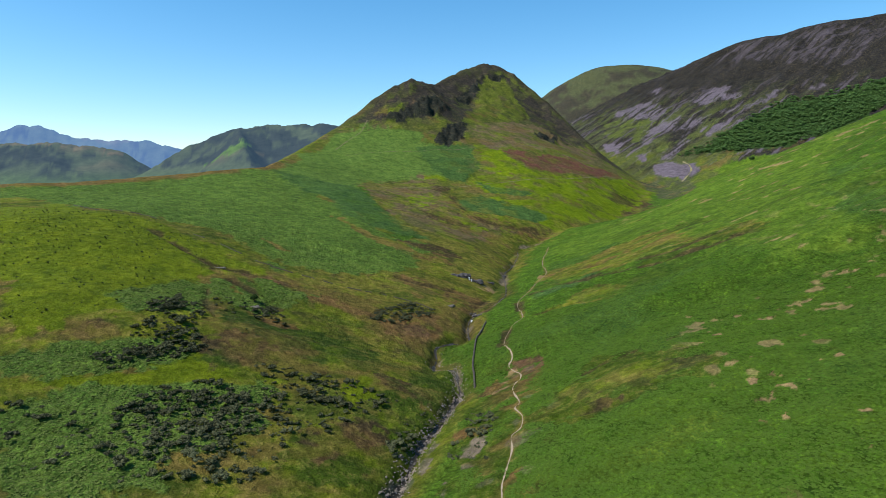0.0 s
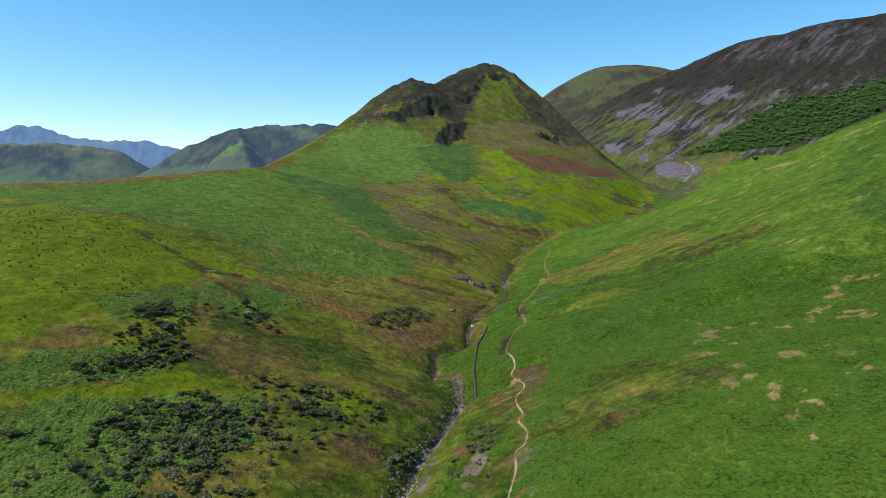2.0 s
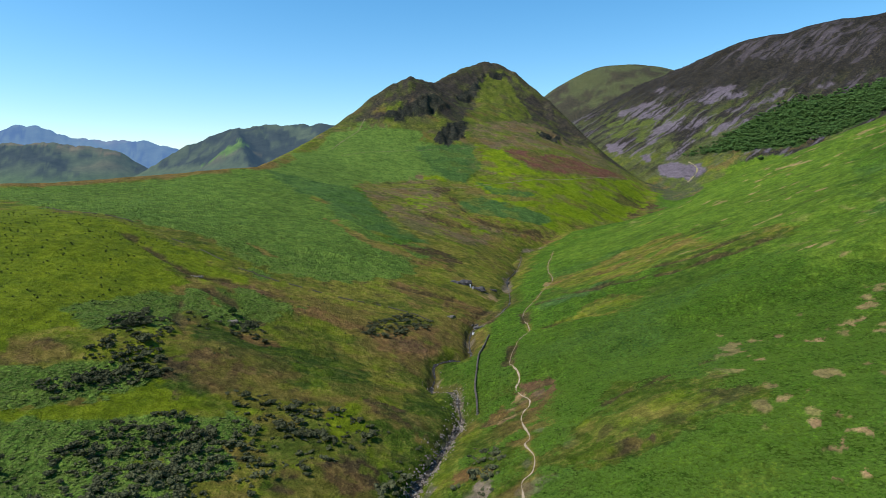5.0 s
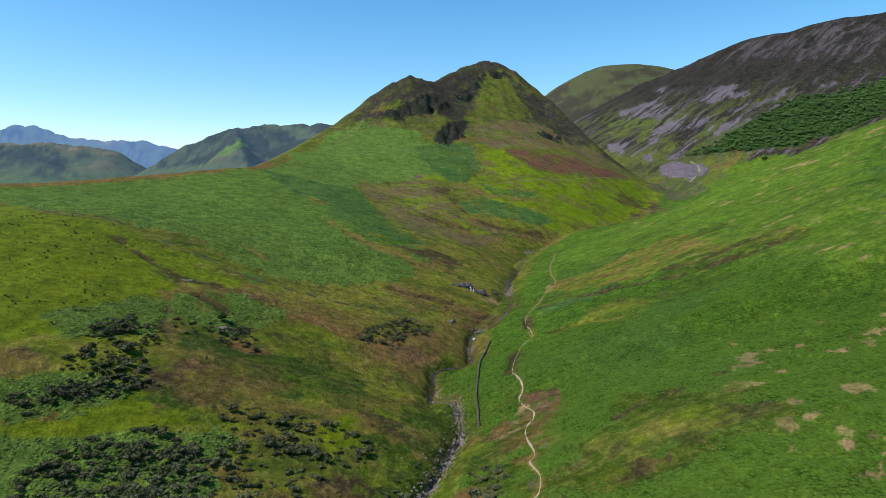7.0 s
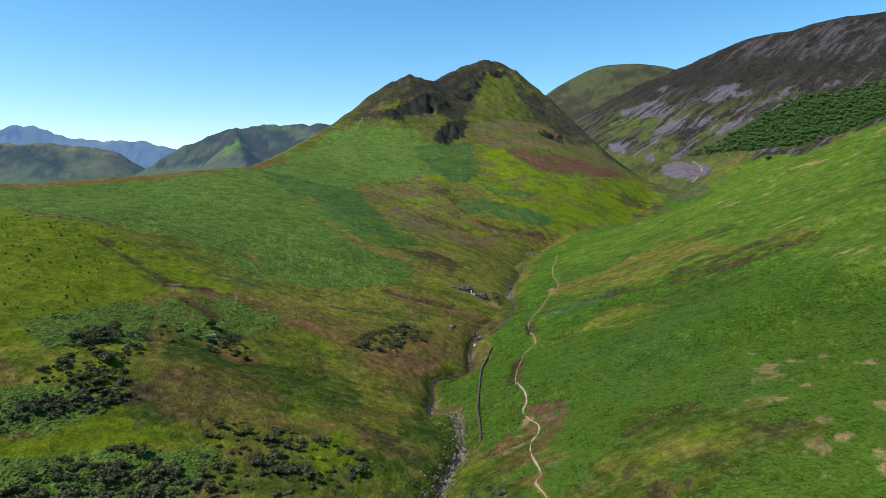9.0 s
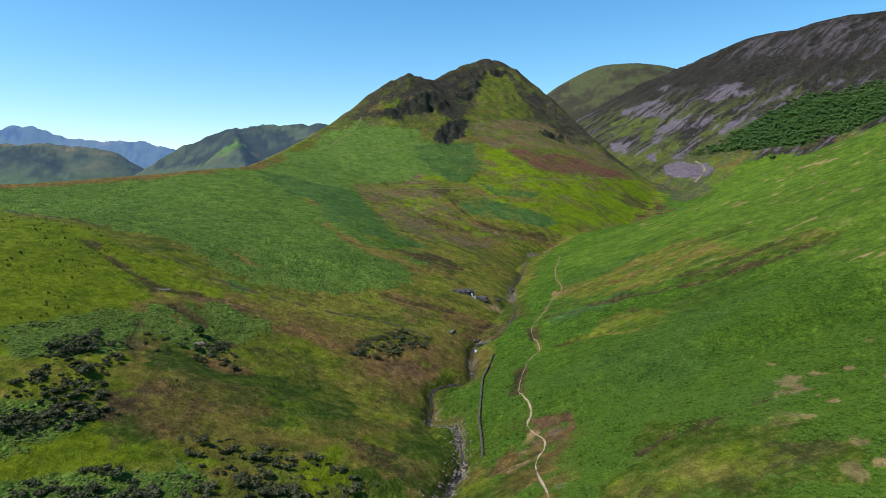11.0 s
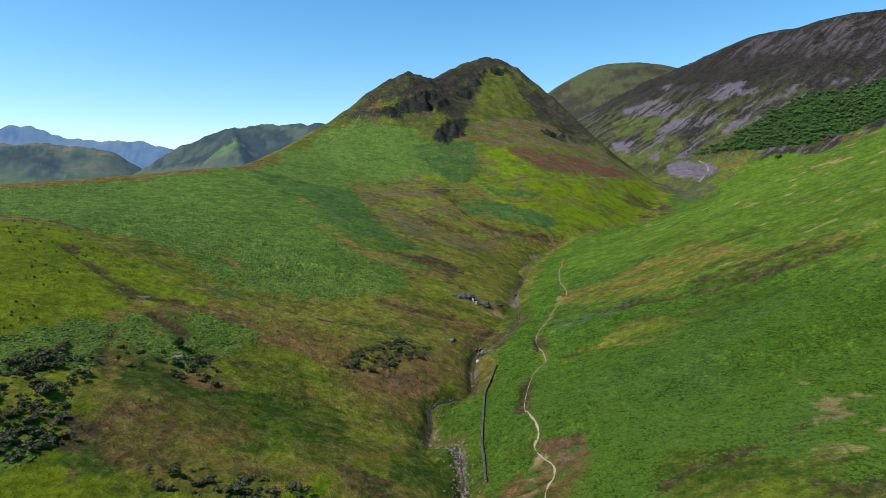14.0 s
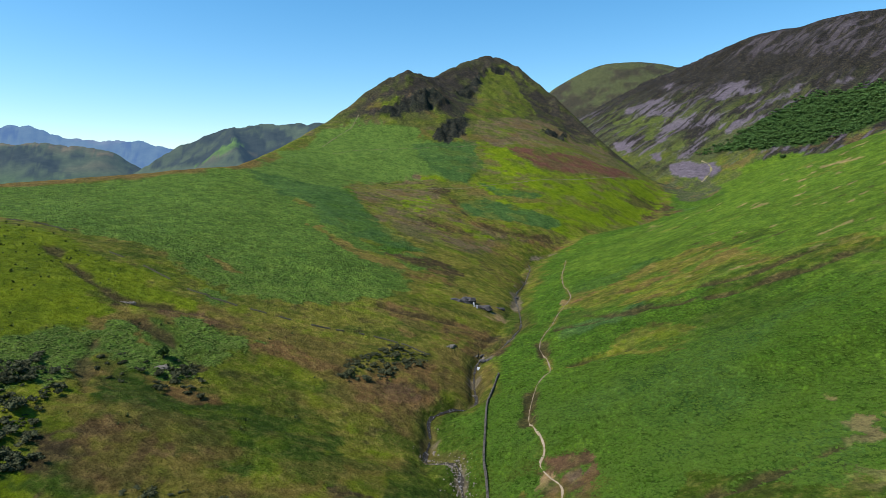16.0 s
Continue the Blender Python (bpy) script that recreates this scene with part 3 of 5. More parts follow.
def fell_backdrop(name, tint, haze_glow, size):
    """Far fells, their plant cover seen through miles of air; the haze is emission."""
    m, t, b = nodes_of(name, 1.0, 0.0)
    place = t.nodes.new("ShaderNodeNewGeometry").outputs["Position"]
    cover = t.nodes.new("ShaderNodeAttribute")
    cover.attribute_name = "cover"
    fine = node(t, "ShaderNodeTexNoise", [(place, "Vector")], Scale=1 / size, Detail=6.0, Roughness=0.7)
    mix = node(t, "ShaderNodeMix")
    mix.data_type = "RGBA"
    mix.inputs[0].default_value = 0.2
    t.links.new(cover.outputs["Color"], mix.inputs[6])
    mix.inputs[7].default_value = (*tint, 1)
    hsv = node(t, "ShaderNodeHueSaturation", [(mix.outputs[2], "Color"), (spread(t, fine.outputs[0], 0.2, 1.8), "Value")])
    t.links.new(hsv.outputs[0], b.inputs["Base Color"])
    # blue air haze, put into the surface as even emission
    b.inputs["Emission Color"].default_value = (*haze_glow, 1)
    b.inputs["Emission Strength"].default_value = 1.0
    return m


TURF, WATER = turf(), brook_water()
# haze by tint and emission, bluest on the far ridge
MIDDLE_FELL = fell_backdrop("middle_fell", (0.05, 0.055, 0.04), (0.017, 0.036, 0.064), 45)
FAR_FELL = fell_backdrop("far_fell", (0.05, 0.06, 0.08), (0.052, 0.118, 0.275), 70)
STONE = speckled("grey_stone", (0.225, 0.190, 0.158), 0.5, 0.7, 0.9, 0.5, (0.12, 0.10, 0.08))
SLATE = speckled("wall_stone", (0.185, 0.160, 0.135), 0.4, 0.7, 0.9, 0.5, (0.085, 0.078, 0.062))
MOSSY = speckled("mossy_stone", (0.090, 0.078, 0.055), 0.5, 0.7, 0.9, 0.5, (0.055, 0.056, 0.028))
GRIT = speckled("trodden_path", (0.31, 0.245, 0.165), 0.6, 0.5, 0.95, 0.3, (0.20, 0.155, 0.10))
TRACK = speckled("worn_turf", (0.19, 0.155, 0.10), 3.0, 0.6, 0.95, 0.3, (0.15, 0.14, 0.05))
GORSE = speckled("gorse_leaves", (0.060, 0.068, 0.031), 0.35, 0.8, 0.85, 0.3, (0.092, 0.096, 0.044))
BARK = speckled("bark", (0.09, 0.07, 0.05), 0.15, 0.5)
LEAF = speckled("tree_leaves", (0.038, 0.080, 0.020), 2.5, 0.6, 0.8, 0.3, (0.056, 0.098, 0.022))
FROND = speckled("bracken_fronds", (0.058, 0.118, 0.010), 0.8, 0.5, 0.8, 0.2, (0.080, 0.138, 0.012))
FROND_BLUE = speckled("shaded_bracken_fronds", (0.078, 0.116, 0.021), 0.8, 0.5, 0.8, 0.2, (0.102, 0.138, 0.026))
STRAW = speckled("moor_grass", (0.11, 0.105, 0.014), 1.2, 0.7, 0.9, 0.2, (0.07, 0.10, 0.008))
CRAG = speckled("wet_dark_rock", (0.055, 0.050, 0.050), 0.6, 0.7, 0.7, 0.5, (0.10, 0.09, 0.085))
FOAM = speckled("white_water", (0.45, 0.46, 0.48), 0.3, 0.4, 0.5, 0.4, (0.35, 0.36, 0.38))
RUSH = speckled("rush_blades", (0.050, 0.068, 0.018), 0.5, 0.6, 0.8, 0.2)



# ---- the ground, one sheet to the horizon ----
COVERS = {
    # colour, fronds, dry stems
    "bracken": ((0.057, 0.112, 0.010), 1.0, 0.0), "blue_bracken": ((0.080, 0.134, 0.021), 1.0, 0.0), "dark_bracken": ((0.050, 0.102, 0.023), 0.8, 0.1),
    "lush": ((0.076, 0.132, 0.012), 0.5, 0.08), "field": ((0.098, 0.132, 0.005), 0.0, 0.12), "lime": ((0.115, 0.165, 0.004), 0.2, 0.15), "rough": ((0.122, 0.122, 0.016), 0.1, 0.8),
    "wet": ((0.036, 0.064, 0.007), 0.0, 0.3), "brown": ((0.050, 0.037, 0.017), 0.2, 0.4), "dead": ((0.135, 0.082, 0.028), 0.1, 0.5), "rust": ((0.118, 0.052, 0.034), 0.2, 0.3),
    "heather": ((0.033, 0.029, 0.025), 0.3, 0.3), "olive": ((0.086, 0.108, 0.014), 0.1, 0.4), "strip": ((0.165, 0.128, 0.030), 0.0, 0.6), "earth": ((0.28, 0.185, 0.09), 0.0, 0.3),
    # scree and scar_heath lean purple, partly to carry blue haze in the colour
    "tan": ((0.125, 0.092, 0.048), 0.1, 0.5), "scree": ((0.118, 0.098, 0.116), 0.0, 0.0), "lime_fell": ((0.066, 0.088, 0.020), 0.0, 0.4), "peat": ((0.108, 0.064, 0.032), 0.0, 0.3),
    "flush": ((0.046, 0.076, 0.007), 0.40, 0.45), "gravel": ((0.165, 0.132, 0.092), 0.0, 0.1), "bluff": ((0.020, 0.023, 0.019), 0.4, 0.2), "pale_bracken": ((0.090, 0.150, 0.026), 0.7, 0.05), "canopy": ((0.030, 0.062, 0.014), 0.6, 0.0), "scar_heath": ((0.0145, 0.0128, 0.0175), 0.2, 0.3), "fell_grass": ((0.056, 0.068, 0.032), 0.0, 0.5),
}


def smooth(v, a, b):
    v = np.clip((v - a) / (b - a), 0, 1)
    return v * v * (3 - 2 * v)


def inside(outline, x, y):
    """Distance to an outline in plan, positive within it."""
    best, within = np.full(x.shape, 1e18), np.zeros(x.shape, bool)
    for (ax, ay), (bx, by) in zip(outline, np.roll(outline, -1, axis=0)):
        ex, ey = bx - ax, by - ay
        t = np.clip(((x - ax) * ex + (y - ay) * ey) / (ex * ex + ey * ey + 1e-9), 0, 1)
        best = np.minimum(best, (x - ax - t * ex) ** 2 + (y - ay - t * ey) ** 2)
        if ey:
            within ^= ((ay > y) != (by > y)) & (x < ax + (y - ay) * ex / ey)
    return np.where(within, 1, -1) * np.sqrt(best)


def off_line(line, x, y):
    far = np.full(x.shape, 999.0)
    lo, hi = line.min(0) - 40, line.max(0) + 40
    box = (x > lo[0]) & (x < hi[0]) & (y > lo[1]) & (y < hi[1])
    x, y = x[box], y[box]
    best = np.full(x.shape, 1e18)
    for (ax, ay), (bx, by) in zip(line[:-1], line[1:]):
        ex, ey = bx - ax, by - ay
        t = np.clip(((x - ax) * ex + (y - ay) * ey) / (ex * ex + ey * ey + 1e-9), 0, 1)
        best = np.minimum(best, (x - ax - t * ex) ** 2 + (y - ay - t * ey) ** 2)
    far[box] = np.sqrt(best)
    return far


def smooth_line(pts, n=8):
    return curve_through([(a, b, 0) for a, b in pts], n)[:, :2]


BROOK, PATH, WALL, DYKE = smooth_line(BROOK), smooth_line(PATH), smooth_line(WALL), smooth_line(DYKE)
radii = np.concatenate([[0.02], np.geomspace(2, 60, 16)[:-1], np.geomspace(60, 90, 12)[:-1], np.geomspace(90, 700, 470), np.geomspace(700, 2100, 270)[1:], np.geomspace(2100, 4950, 80)[1:]])
turns = np.radians(np.concatenate([np.linspace(-180, -46, 36)[:-1], np.linspace(-46, 46, 780), np.linspace(46, 180, 36)[1:-1]]))
R, A = np.meshgrid(radii, turns, indexing="ij")
GX, GY = R * np.sin(A), R * np.cos(A)
GZ = land(GX, GY)


def lay_cover(x, y, z):
    """Colour, frondiness and rockiness of what grows at each place."""
    col = np.zeros(x.shape + (3,))
    frond, rock = np.zeros(x.shape), np.zeros(x.shape)

    def lay(name, w, at=Ellipsis):
        c, f, k = COVERS[name]
        col[at] += (np.array(c) - col[at]) * w[..., None]
        frond[at] += (f - frond[at]) * w
        rock[at] += (k - rock[at]) * w
    r = np.hypot(x, y)
    xs, _ = beck_at(y)
    bank = x - xs
    one = np.ones(x.shape)
    mottle, streak, big = ripple(x, y, 26, 4, 2), ripple(x * 0.45 + y * 0.2, y - x * 0.35, 14, 4, 4), ripple(x, y, 90, 3, 6)
    lay("rough", one)
    lay("field", smooth(mottle + 0.5 * big, 0.1, 0.7) * 0.6)
    lay("wet", smooth(streak - 0.3 * big, 0.25, 0.8) * 0.7)
    lay("dead", smooth(-streak + 0.6 * mottle, 0.45, 0.95) * 0.6)
    # the fell on the left bank
    lay("olive", smooth(y, 620, 800) * (bank < 0))
    lay("tan", smooth(mottle + streak, 0.1, 0.9) * smooth(y, 650, 850) * (bank < 0) * 0.7)
    upper = (bank < 0) * smooth(z, 110, 200) * (y < 2200)
    lay("heather", upper * smooth(ripple(x, y, 34, 4, 44), -0.3, 0.5) * 0.6)
    lay("brown", upper * smooth(ripple(x, y, 14, 3, 45), 0.1, 0.7) * 0.4)
    # the bracken bank
    lay("bracken", smooth(bank + 5 * mottle, 4, 12))
    lay("lush", smooth(bank, 8, 20) * smooth(mottle + big, 0.2, 1.2) * 0.55)
    on_bank = smooth(bank, 10, 30) * (y < 900)
    lay("dark_bracken", on_bank * smooth(ripple(x * 0.5 + y * 0.15, y * 0.9 - x * 0.25, 38, 4, 34), 0.1, 0.8) * 0.6)
    lay("wet", on_bank * smooth(ripple(x * 0.3 + y * 0.1, y - x * 0.25, 17, 3, 35), 0.5, 1.0) * smooth(y, 170, 260) * 0.55)
    lay("olive", on_bank * smooth(ripple(x * 0.3 + y * 0.1, y - x * 0.25, 23, 4, 36), 0.5, 0.9) * 0.25)
    # the far fells
    on_scar = smooth(y + 0.35 * x, 1180, 1300) * (bank > -150)
    lay("olive", on_scar)
    lay("scar_heath", on_scar * smooth(z + 60 * big + 25 * mottle, 80, 170) * 0.95)
    runs = ripple(-0.5 * x + 0.87 * y, (0.87 * x + 0.5 * y) * 0.12, 8, 3, 27) + 0.4 * big
    lay("lime_fell", on_scar * smooth(ripple(-0.5 * x + 0.87 * y, (0.87 * x + 0.5 * y) * 0.2, 14, 3, 28) - 0.4 * big, 0.2, 0.5) * smooth(-z, -330, -200) * 0.7)
    lay("scree", on_scar * smooth(runs, 0.5, 0.75) * smooth(z, 80, 140) * smooth(-z, -340, -230) * 0.75)
    lay("scree", on_scar * smooth(ripple(-0.5 * x + 0.87 * y, (0.87 * x + 0.5 * y) * 0.12, 7, 3, 51), 0.4, 0.7) * smooth(z, 330, 400) * 0.22)
    lay("fell_grass", on_scar * smooth(-runs, 0.0, 0.7) * smooth(-z, -330, -150) * 0.75)
    lay("fell_grass", smooth(y, 2300, 2450))
    lay("heather", smooth(y, 2300, 2500) * smooth(mottle + 1.2 * big - (z - 480) / 120.0, -0.7, 0.4) * 0.85)
    # the fells beyond the ridge: green feet, dark heather on their flanks
    away = smooth(y, 1900, 2000) * (x < -150)
    lay("fell_grass", away)
    lay("lush", away * smooth(-z, -150, -70) * 0.45)
    lay("bluff", away * smooth(ripple(x * 0.6, y * 0.6, 170, 4, 52) + 0.5 * mottle, 0.05, 0.4) * smooth(z, 60, 140) * 0.9)
    lay("tan", away * smooth(ripple(x, y, 210, 3, 53), 0.2, 0.7) * smooth(z, 100, 200) * 0.6)
    for name, edge, outline in PATCHES:
        lo, hi = outline.min(0) - 3 * edge - 5, outline.max(0) + 3 * edge + 5
        box = (x > lo[0]) & (x < hi[0]) & (y > lo[1]) & (y < hi[1])
        px, py = x[box], y[box]
        if not len(px):
            continue
        wob = edge * (1.2 * ripple(px, py, 4 * edge, 4, len(name)) + 0.6 * ripple(px, py, 1.5 + 0.5 * edge, 3, 9))
        w = smooth(inside(outline, px, py) + wob, -0.25 * edge, 0.3 * edge)
        if name in ("scree_runs", "crags"):
            across, down = -0.5 * px + 0.87 * py, 0.87 * px + 0.5 * py
            run = ripple(across, down * 0.13, 7, 3, 7) + 0.35 * ripple(px, py, 60, 2, 14)
            w = w * smooth(run, -0.3, 0.1) * 0.9 if name == "scree_runs" else w * smooth(run, 0.0, 0.5) * 0.4
            name = "scree"
        elif name in ("rough", "brown", "dead", "olive", "heather", "rust", "lime", "tan", "earth", "dark_bracken", "peat", "lime_fell", "wet", "flush") or edge >= 14 and name == "bluff":
            least = 0.6 if name in ("heather", "rust", "dark_bracken", "wet", "brown") else 0.2
            w = w * (least + (1 - least) * smooth(ripple(px * 0.6 + py * 0.3, py - 0.3 * px, 4 + 1.2 * edge, 4, 12), -0.4, 0.1))
        lay(name, w, box)
    # smaller tufts, straw and wet flushes all over what is not bracken
    open_ = (1 - smooth(frond, 0.2, 0.5)) * (y < 1150) * (1 - smooth(z, 200, 260)) * smooth(rock, 0.1, 0.45)
    near_ = open_ * (r < 750)
    fine_a, fine_b = ripple(x * 0.5 + y * 0.3, y - x * 0.3, 6.5, 3, 71), ripple(x, y, 4.5, 3, 72)
    lay("strip", near_ * smooth(fine_a + 0.4 * streak, 0.6, 0.9) * 0.5)
    lay("wet", near_ * smooth(-fine_a + 0.4 * mottle, 0.5, 0.8) * 0.55)
    lay("brown", near_ * smooth(fine_b - 0.5 * mottle, 0.65, 0.9) * 0.6)
    lay("lime", near_ * smooth(-fine_b + 0.4 * big, 0.6, 0.9) * 0.45)
    wide_a, wide_b = ripple(x * 0.5 + y * 0.3, y - x * 0.3, 17, 4, 73), ripple(x, y, 13, 3, 74)
    lay("dead", open_ * smooth(wide_a, 0.4, 0.65) * 0.5)
    lay("wet", open_ * smooth(-wide_a, 0.4, 0.65) * 0.45)
    lay("lime", open_ * smooth(wide_b, 0.45, 0.7) * 0.4)
    # terraces trodden along the upper bracken bank: tan lips, small shadows as dark cover
    ledge = ripple(x * 0.25 + y * 0.1, y * 0.8 - x * 0.1, 10, 3, 75)
    lay("strip", smooth(ledge, 0.8, 0.95) * smooth(bank, 60, 90) * smooth(y, 230, 330) * smooth(-y, -800, -650) * 0.3)
    lay("wet", smooth(-ledge, 0.62, 0.85) * smooth(bank, 40, 80) * smooth(y, 200, 300) * smooth(-y, -800, -650) * 0.4)
    slit = ripple(x * 0.55 + y * 0.05, y * 0.9 - x * 0.05, 6, 2, 77) + 0.4 * ripple(x, y, 60, 2, 78)
    lay("earth", smooth(slit, 0.95, 1.1) * smooth(bank, 70, 110) * smooth(y, 300, 380) * smooth(-y, -900, -700) * 0.7)
    # shade slits below the lips, laid as brown colour
    lay("brown", smooth(-slit, 1.0, 1.15) * smooth(bank, 70, 110) * smooth(y, 280, 360) * smooth(-y, -900, -700) * 0.7)
    crest, _, _ = nearest(RIDGE[::3], x, y)
    lay("dead", smooth(13 + 9 * mottle - crest, -2, 8) * (y < 690) * (y > 380) * 0.8)
    lay("heather", smooth(30 + 10 * mottle - crest, -4, 5) * (y > 925) * (y < 1400) * (0.45 + 0.4 * smooth(streak, -0.3, 0.3)))
    spur, _, _ = nearest(SPUR[::3], x, y)
    lay("heather", smooth(17 + 9 * mottle - spur, -4, 5) * (y > 1040) * (y < 1400) * smooth(x, 120, 150) * (0.45 + 0.4 * smooth(streak, -0.3, 0.3)))
    # tan bald spots where sheep lie, on the bracken bank
    spot = ripple(x, y * 0.7, 5.5, 3, 21)
    lay("earth", smooth(spot, 0.58, 0.78) * smooth(bank, 72, 92) * smooth(-y, -420, -180) * smooth(ripple(x, y, 45, 2, 31), -0.3, 0.4) * 0.7)
    for sx, sy, sr in ((80, 163, 3.6), (88, 191, 2.2), (107, 196, 2.6), (79, 151, 2.2), (78, 142, 2.8), (84, 152, 2), (74, 134, 1.8), (102, 208, 1.8), (117, 203, 3), (87, 181, 1.6), (79, 144, 1.7), (85, 145, 2.2), (100, 153, 2.6), (92, 125, 1.8), (84, 115, 2.2), (125, 202, 2.4), (143, 214, 2.6), (148, 272, 2), (221, 354, 2.4), (227, 474, 3)):
        box = (np.abs(x - sx) < 15) & (np.abs(y - sy) < 12)
        near = np.hypot((x[box] - sx) * 0.8, (y[box] - sy) * 1.1)
        lay("earth", smooth(0.55 * sr - near + 2.8 * ripple(x[box], y[box], 2.4, 3, 15), 0.2, 0.9) * 0.9, box)
    # beside the path and the beck
    dp = off_line(PATH, x, y)
    lay("strip", smooth(1.0 - dp + 1.1 * ripple(x, y, 6, 3, 17), -0.4, 1.2) * 0.65)
    db = off_line(BROOK, x, y)
    lay("flush", smooth(7 - db + 4 * mottle, -1, 4) * 0.6 * (y < 640))
    lay("scree", smooth(2.5 - db + 2.2 * ripple(x, y, 7, 3, 19), -0.3, 1.4) * smooth(ripple(x, y, 24, 2, 33), -0.2, 0.5) * (y < 250) * 0.7)
    cut = smooth(2.6 - db + 2.4 * ripple(x, y, 9, 3, 55), -0.3, 1.0) * (y < 640) * (y > 235)
    lay("peat", cut * 0.45)
    lay("gravel", cut * smooth(ripple(x, y, 11, 2, 56), 0.25, 0.5) * 0.8)
    strip_ = smooth(bank, 1, 4) * smooth(-dp, -14, -1) * smooth(-y, -250, -225) * (dp < 30)
    lay("dead", strip_ * smooth(ripple(x, y, 8, 3, 97), 0.1, 0.6) * 0.7)
    lay("gravel", strip_ * smooth(ripple(x, y, 6, 3, 98), 0.65, 0.9) * 0.4)
    dg = np.full(x.shape, 999.0)
    for line in GULLIES:
        dg = np.minimum(dg, off_line(smooth_line(line, 5), x, y))
    wide = 1.3 + (r / 420.0) ** 2
    # bare brown banks and the shadow of their edges, both as colour
    lay("brown", smooth(wide * (1.2 + 1.2 * ripple(x, y, 11, 3, 91)) - dg, -0.3 * wide, wide) * 0.85)
    return col, frond, rock, db, dp, dg


COL, FR, RK, DB, DP, DG = lay_cover(GX, GY, GZ)
# broken rock faces high on the fell
high_rows = slice(int(np.searchsorted(radii, 700)), int(np.searchsorted(radii, 1850)))
for name, edge, outline in PATCHES:
    if name == "bluff":
        w = smooth(inside(outline, GX[high_rows], GY[high_rows]), -edge, edge) * smooth(nearest(RIDGE[::3], GX[high_rows], GY[high_rows])[0], 8, 34)
        GZ[high_rows] += w * (13.0 * np.abs(ripple(GX[high_rows], GY[high_rows], 22, 3, 61)) - 4.0 + 3.6 * ripple(GX[high_rows], GY[high_rows], 9, 2, 62))
near = np.clip((700 - R) / 250, 0, 1)
GZ = GZ - 2.3 * np.exp(-(DB / 2.2) ** 2) * (1 - 0.75 * smooth(GY, 330, 430)) * (GY < 650) - 0.9 * np.exp(-(DB / 7.0) ** 2) * (1 - smooth(GY, 380, 600))
GZ = GZ - 0.25 * np.exp(-(DP / 1.0) ** 2) - 1.1 * np.exp(-(DG / (1.5 + R / 500)) ** 2)
GZ = GZ + np.clip((1100 - R) / 300, 0, 1) * (0.10 + 0.42 * FR) * ripple(GX * 0.7 + GY * 0.3, GY - GX * 0.2, 7.5, 3, 26) * smooth(DP, 0.6, 3) * smooth(DB, 2.5, 6)
GZ = GZ + near * (0.10 + 0.30 * FR) * ripple(GX, GY, 2.6, 2, 25) * smooth(DP, 0.6, 2) * smooth(DB, 1.5, 4)


def ground_z(x, y):
    """Height of the laid sheet itself at places in plan."""
    x, y = np.atleast_1d(np.asarray(x, float)), np.atleast_1d(np.asarray(y, float))
    r, a = np.hypot(x, y), np.arctan2(x, y)
    i = np.clip(np.searchsorted(radii, r) - 1, 0, len(radii) - 2)
    j = np.clip(np.searchsorted(turns, a) - 1, 0, len(turns) - 2)
    u, v = (r - radii[i]) / (radii[i + 1] - radii[i]), (a - turns[j]) / (turns[j + 1] - turns[j])
    return (GZ[i, j] * (1 - v) + GZ[i, j + 1] * v) * (1 - u) + (GZ[i + 1, j] * (1 - v) + GZ[i + 1, j + 1] * v) * u


def quick_mesh(name, verts, faces, material, smooth_faces=False):
    """A mesh from arrays of corners and of faces with one corner count."""
    verts, faces = np.asarray(verts, np.float32), np.asarray(faces, np.int32)
    me = bpy.data.meshes.new(name)
    k = faces.shape[1]
    me.vertices.add(len(verts))
    me.vertices.foreach_set("co", verts.ravel())
    me.loops.add(faces.size)
    me.loops.foreach_set("vertex_index", faces.ravel())
    me.polygons.add(len(faces))
    me.polygons.foreach_set("loop_start", np.arange(0, faces.size, k, dtype=np.int32))
    me.polygons.foreach_set("loop_total", np.full(len(faces), k, np.int32))
    me.polygons.foreach_set("use_smooth", np.full(len(faces), smooth_faces))
    me.update(calc_edges=True)
    me.materials.append(material)
    return me


nr, na = R.shape
idx = np.arange(nr * na).reshape(nr, na)
nxt = np.roll(idx, -1, axis=1)
quads = np.stack([idx[:-1], idx[1:], nxt[1:], nxt[:-1]], -1).reshape(-1, 4)
corners = np.stack([GX, GY, GZ], -1).reshape(-1, 3)
mid_y = corners[quads[:, 0], 1]
mid_x = corners[quads[:, 0], 0]
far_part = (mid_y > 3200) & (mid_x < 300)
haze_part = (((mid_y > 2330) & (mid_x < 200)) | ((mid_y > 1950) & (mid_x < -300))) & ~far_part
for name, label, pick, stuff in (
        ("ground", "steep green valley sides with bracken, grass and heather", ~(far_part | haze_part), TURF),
        ("backdrop", "distant grey-green fells, paled by painted haze", haze_part, MIDDLE_FELL), ("backdrop", "far mountain ridge, blue from painted haze", far_part, FAR_FELL)):
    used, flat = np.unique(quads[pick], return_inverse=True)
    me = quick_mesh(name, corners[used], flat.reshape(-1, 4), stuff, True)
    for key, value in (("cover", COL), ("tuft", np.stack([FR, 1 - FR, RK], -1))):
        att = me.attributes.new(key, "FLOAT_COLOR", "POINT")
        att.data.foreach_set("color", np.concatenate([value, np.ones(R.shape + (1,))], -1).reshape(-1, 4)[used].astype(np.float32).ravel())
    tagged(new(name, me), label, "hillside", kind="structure")


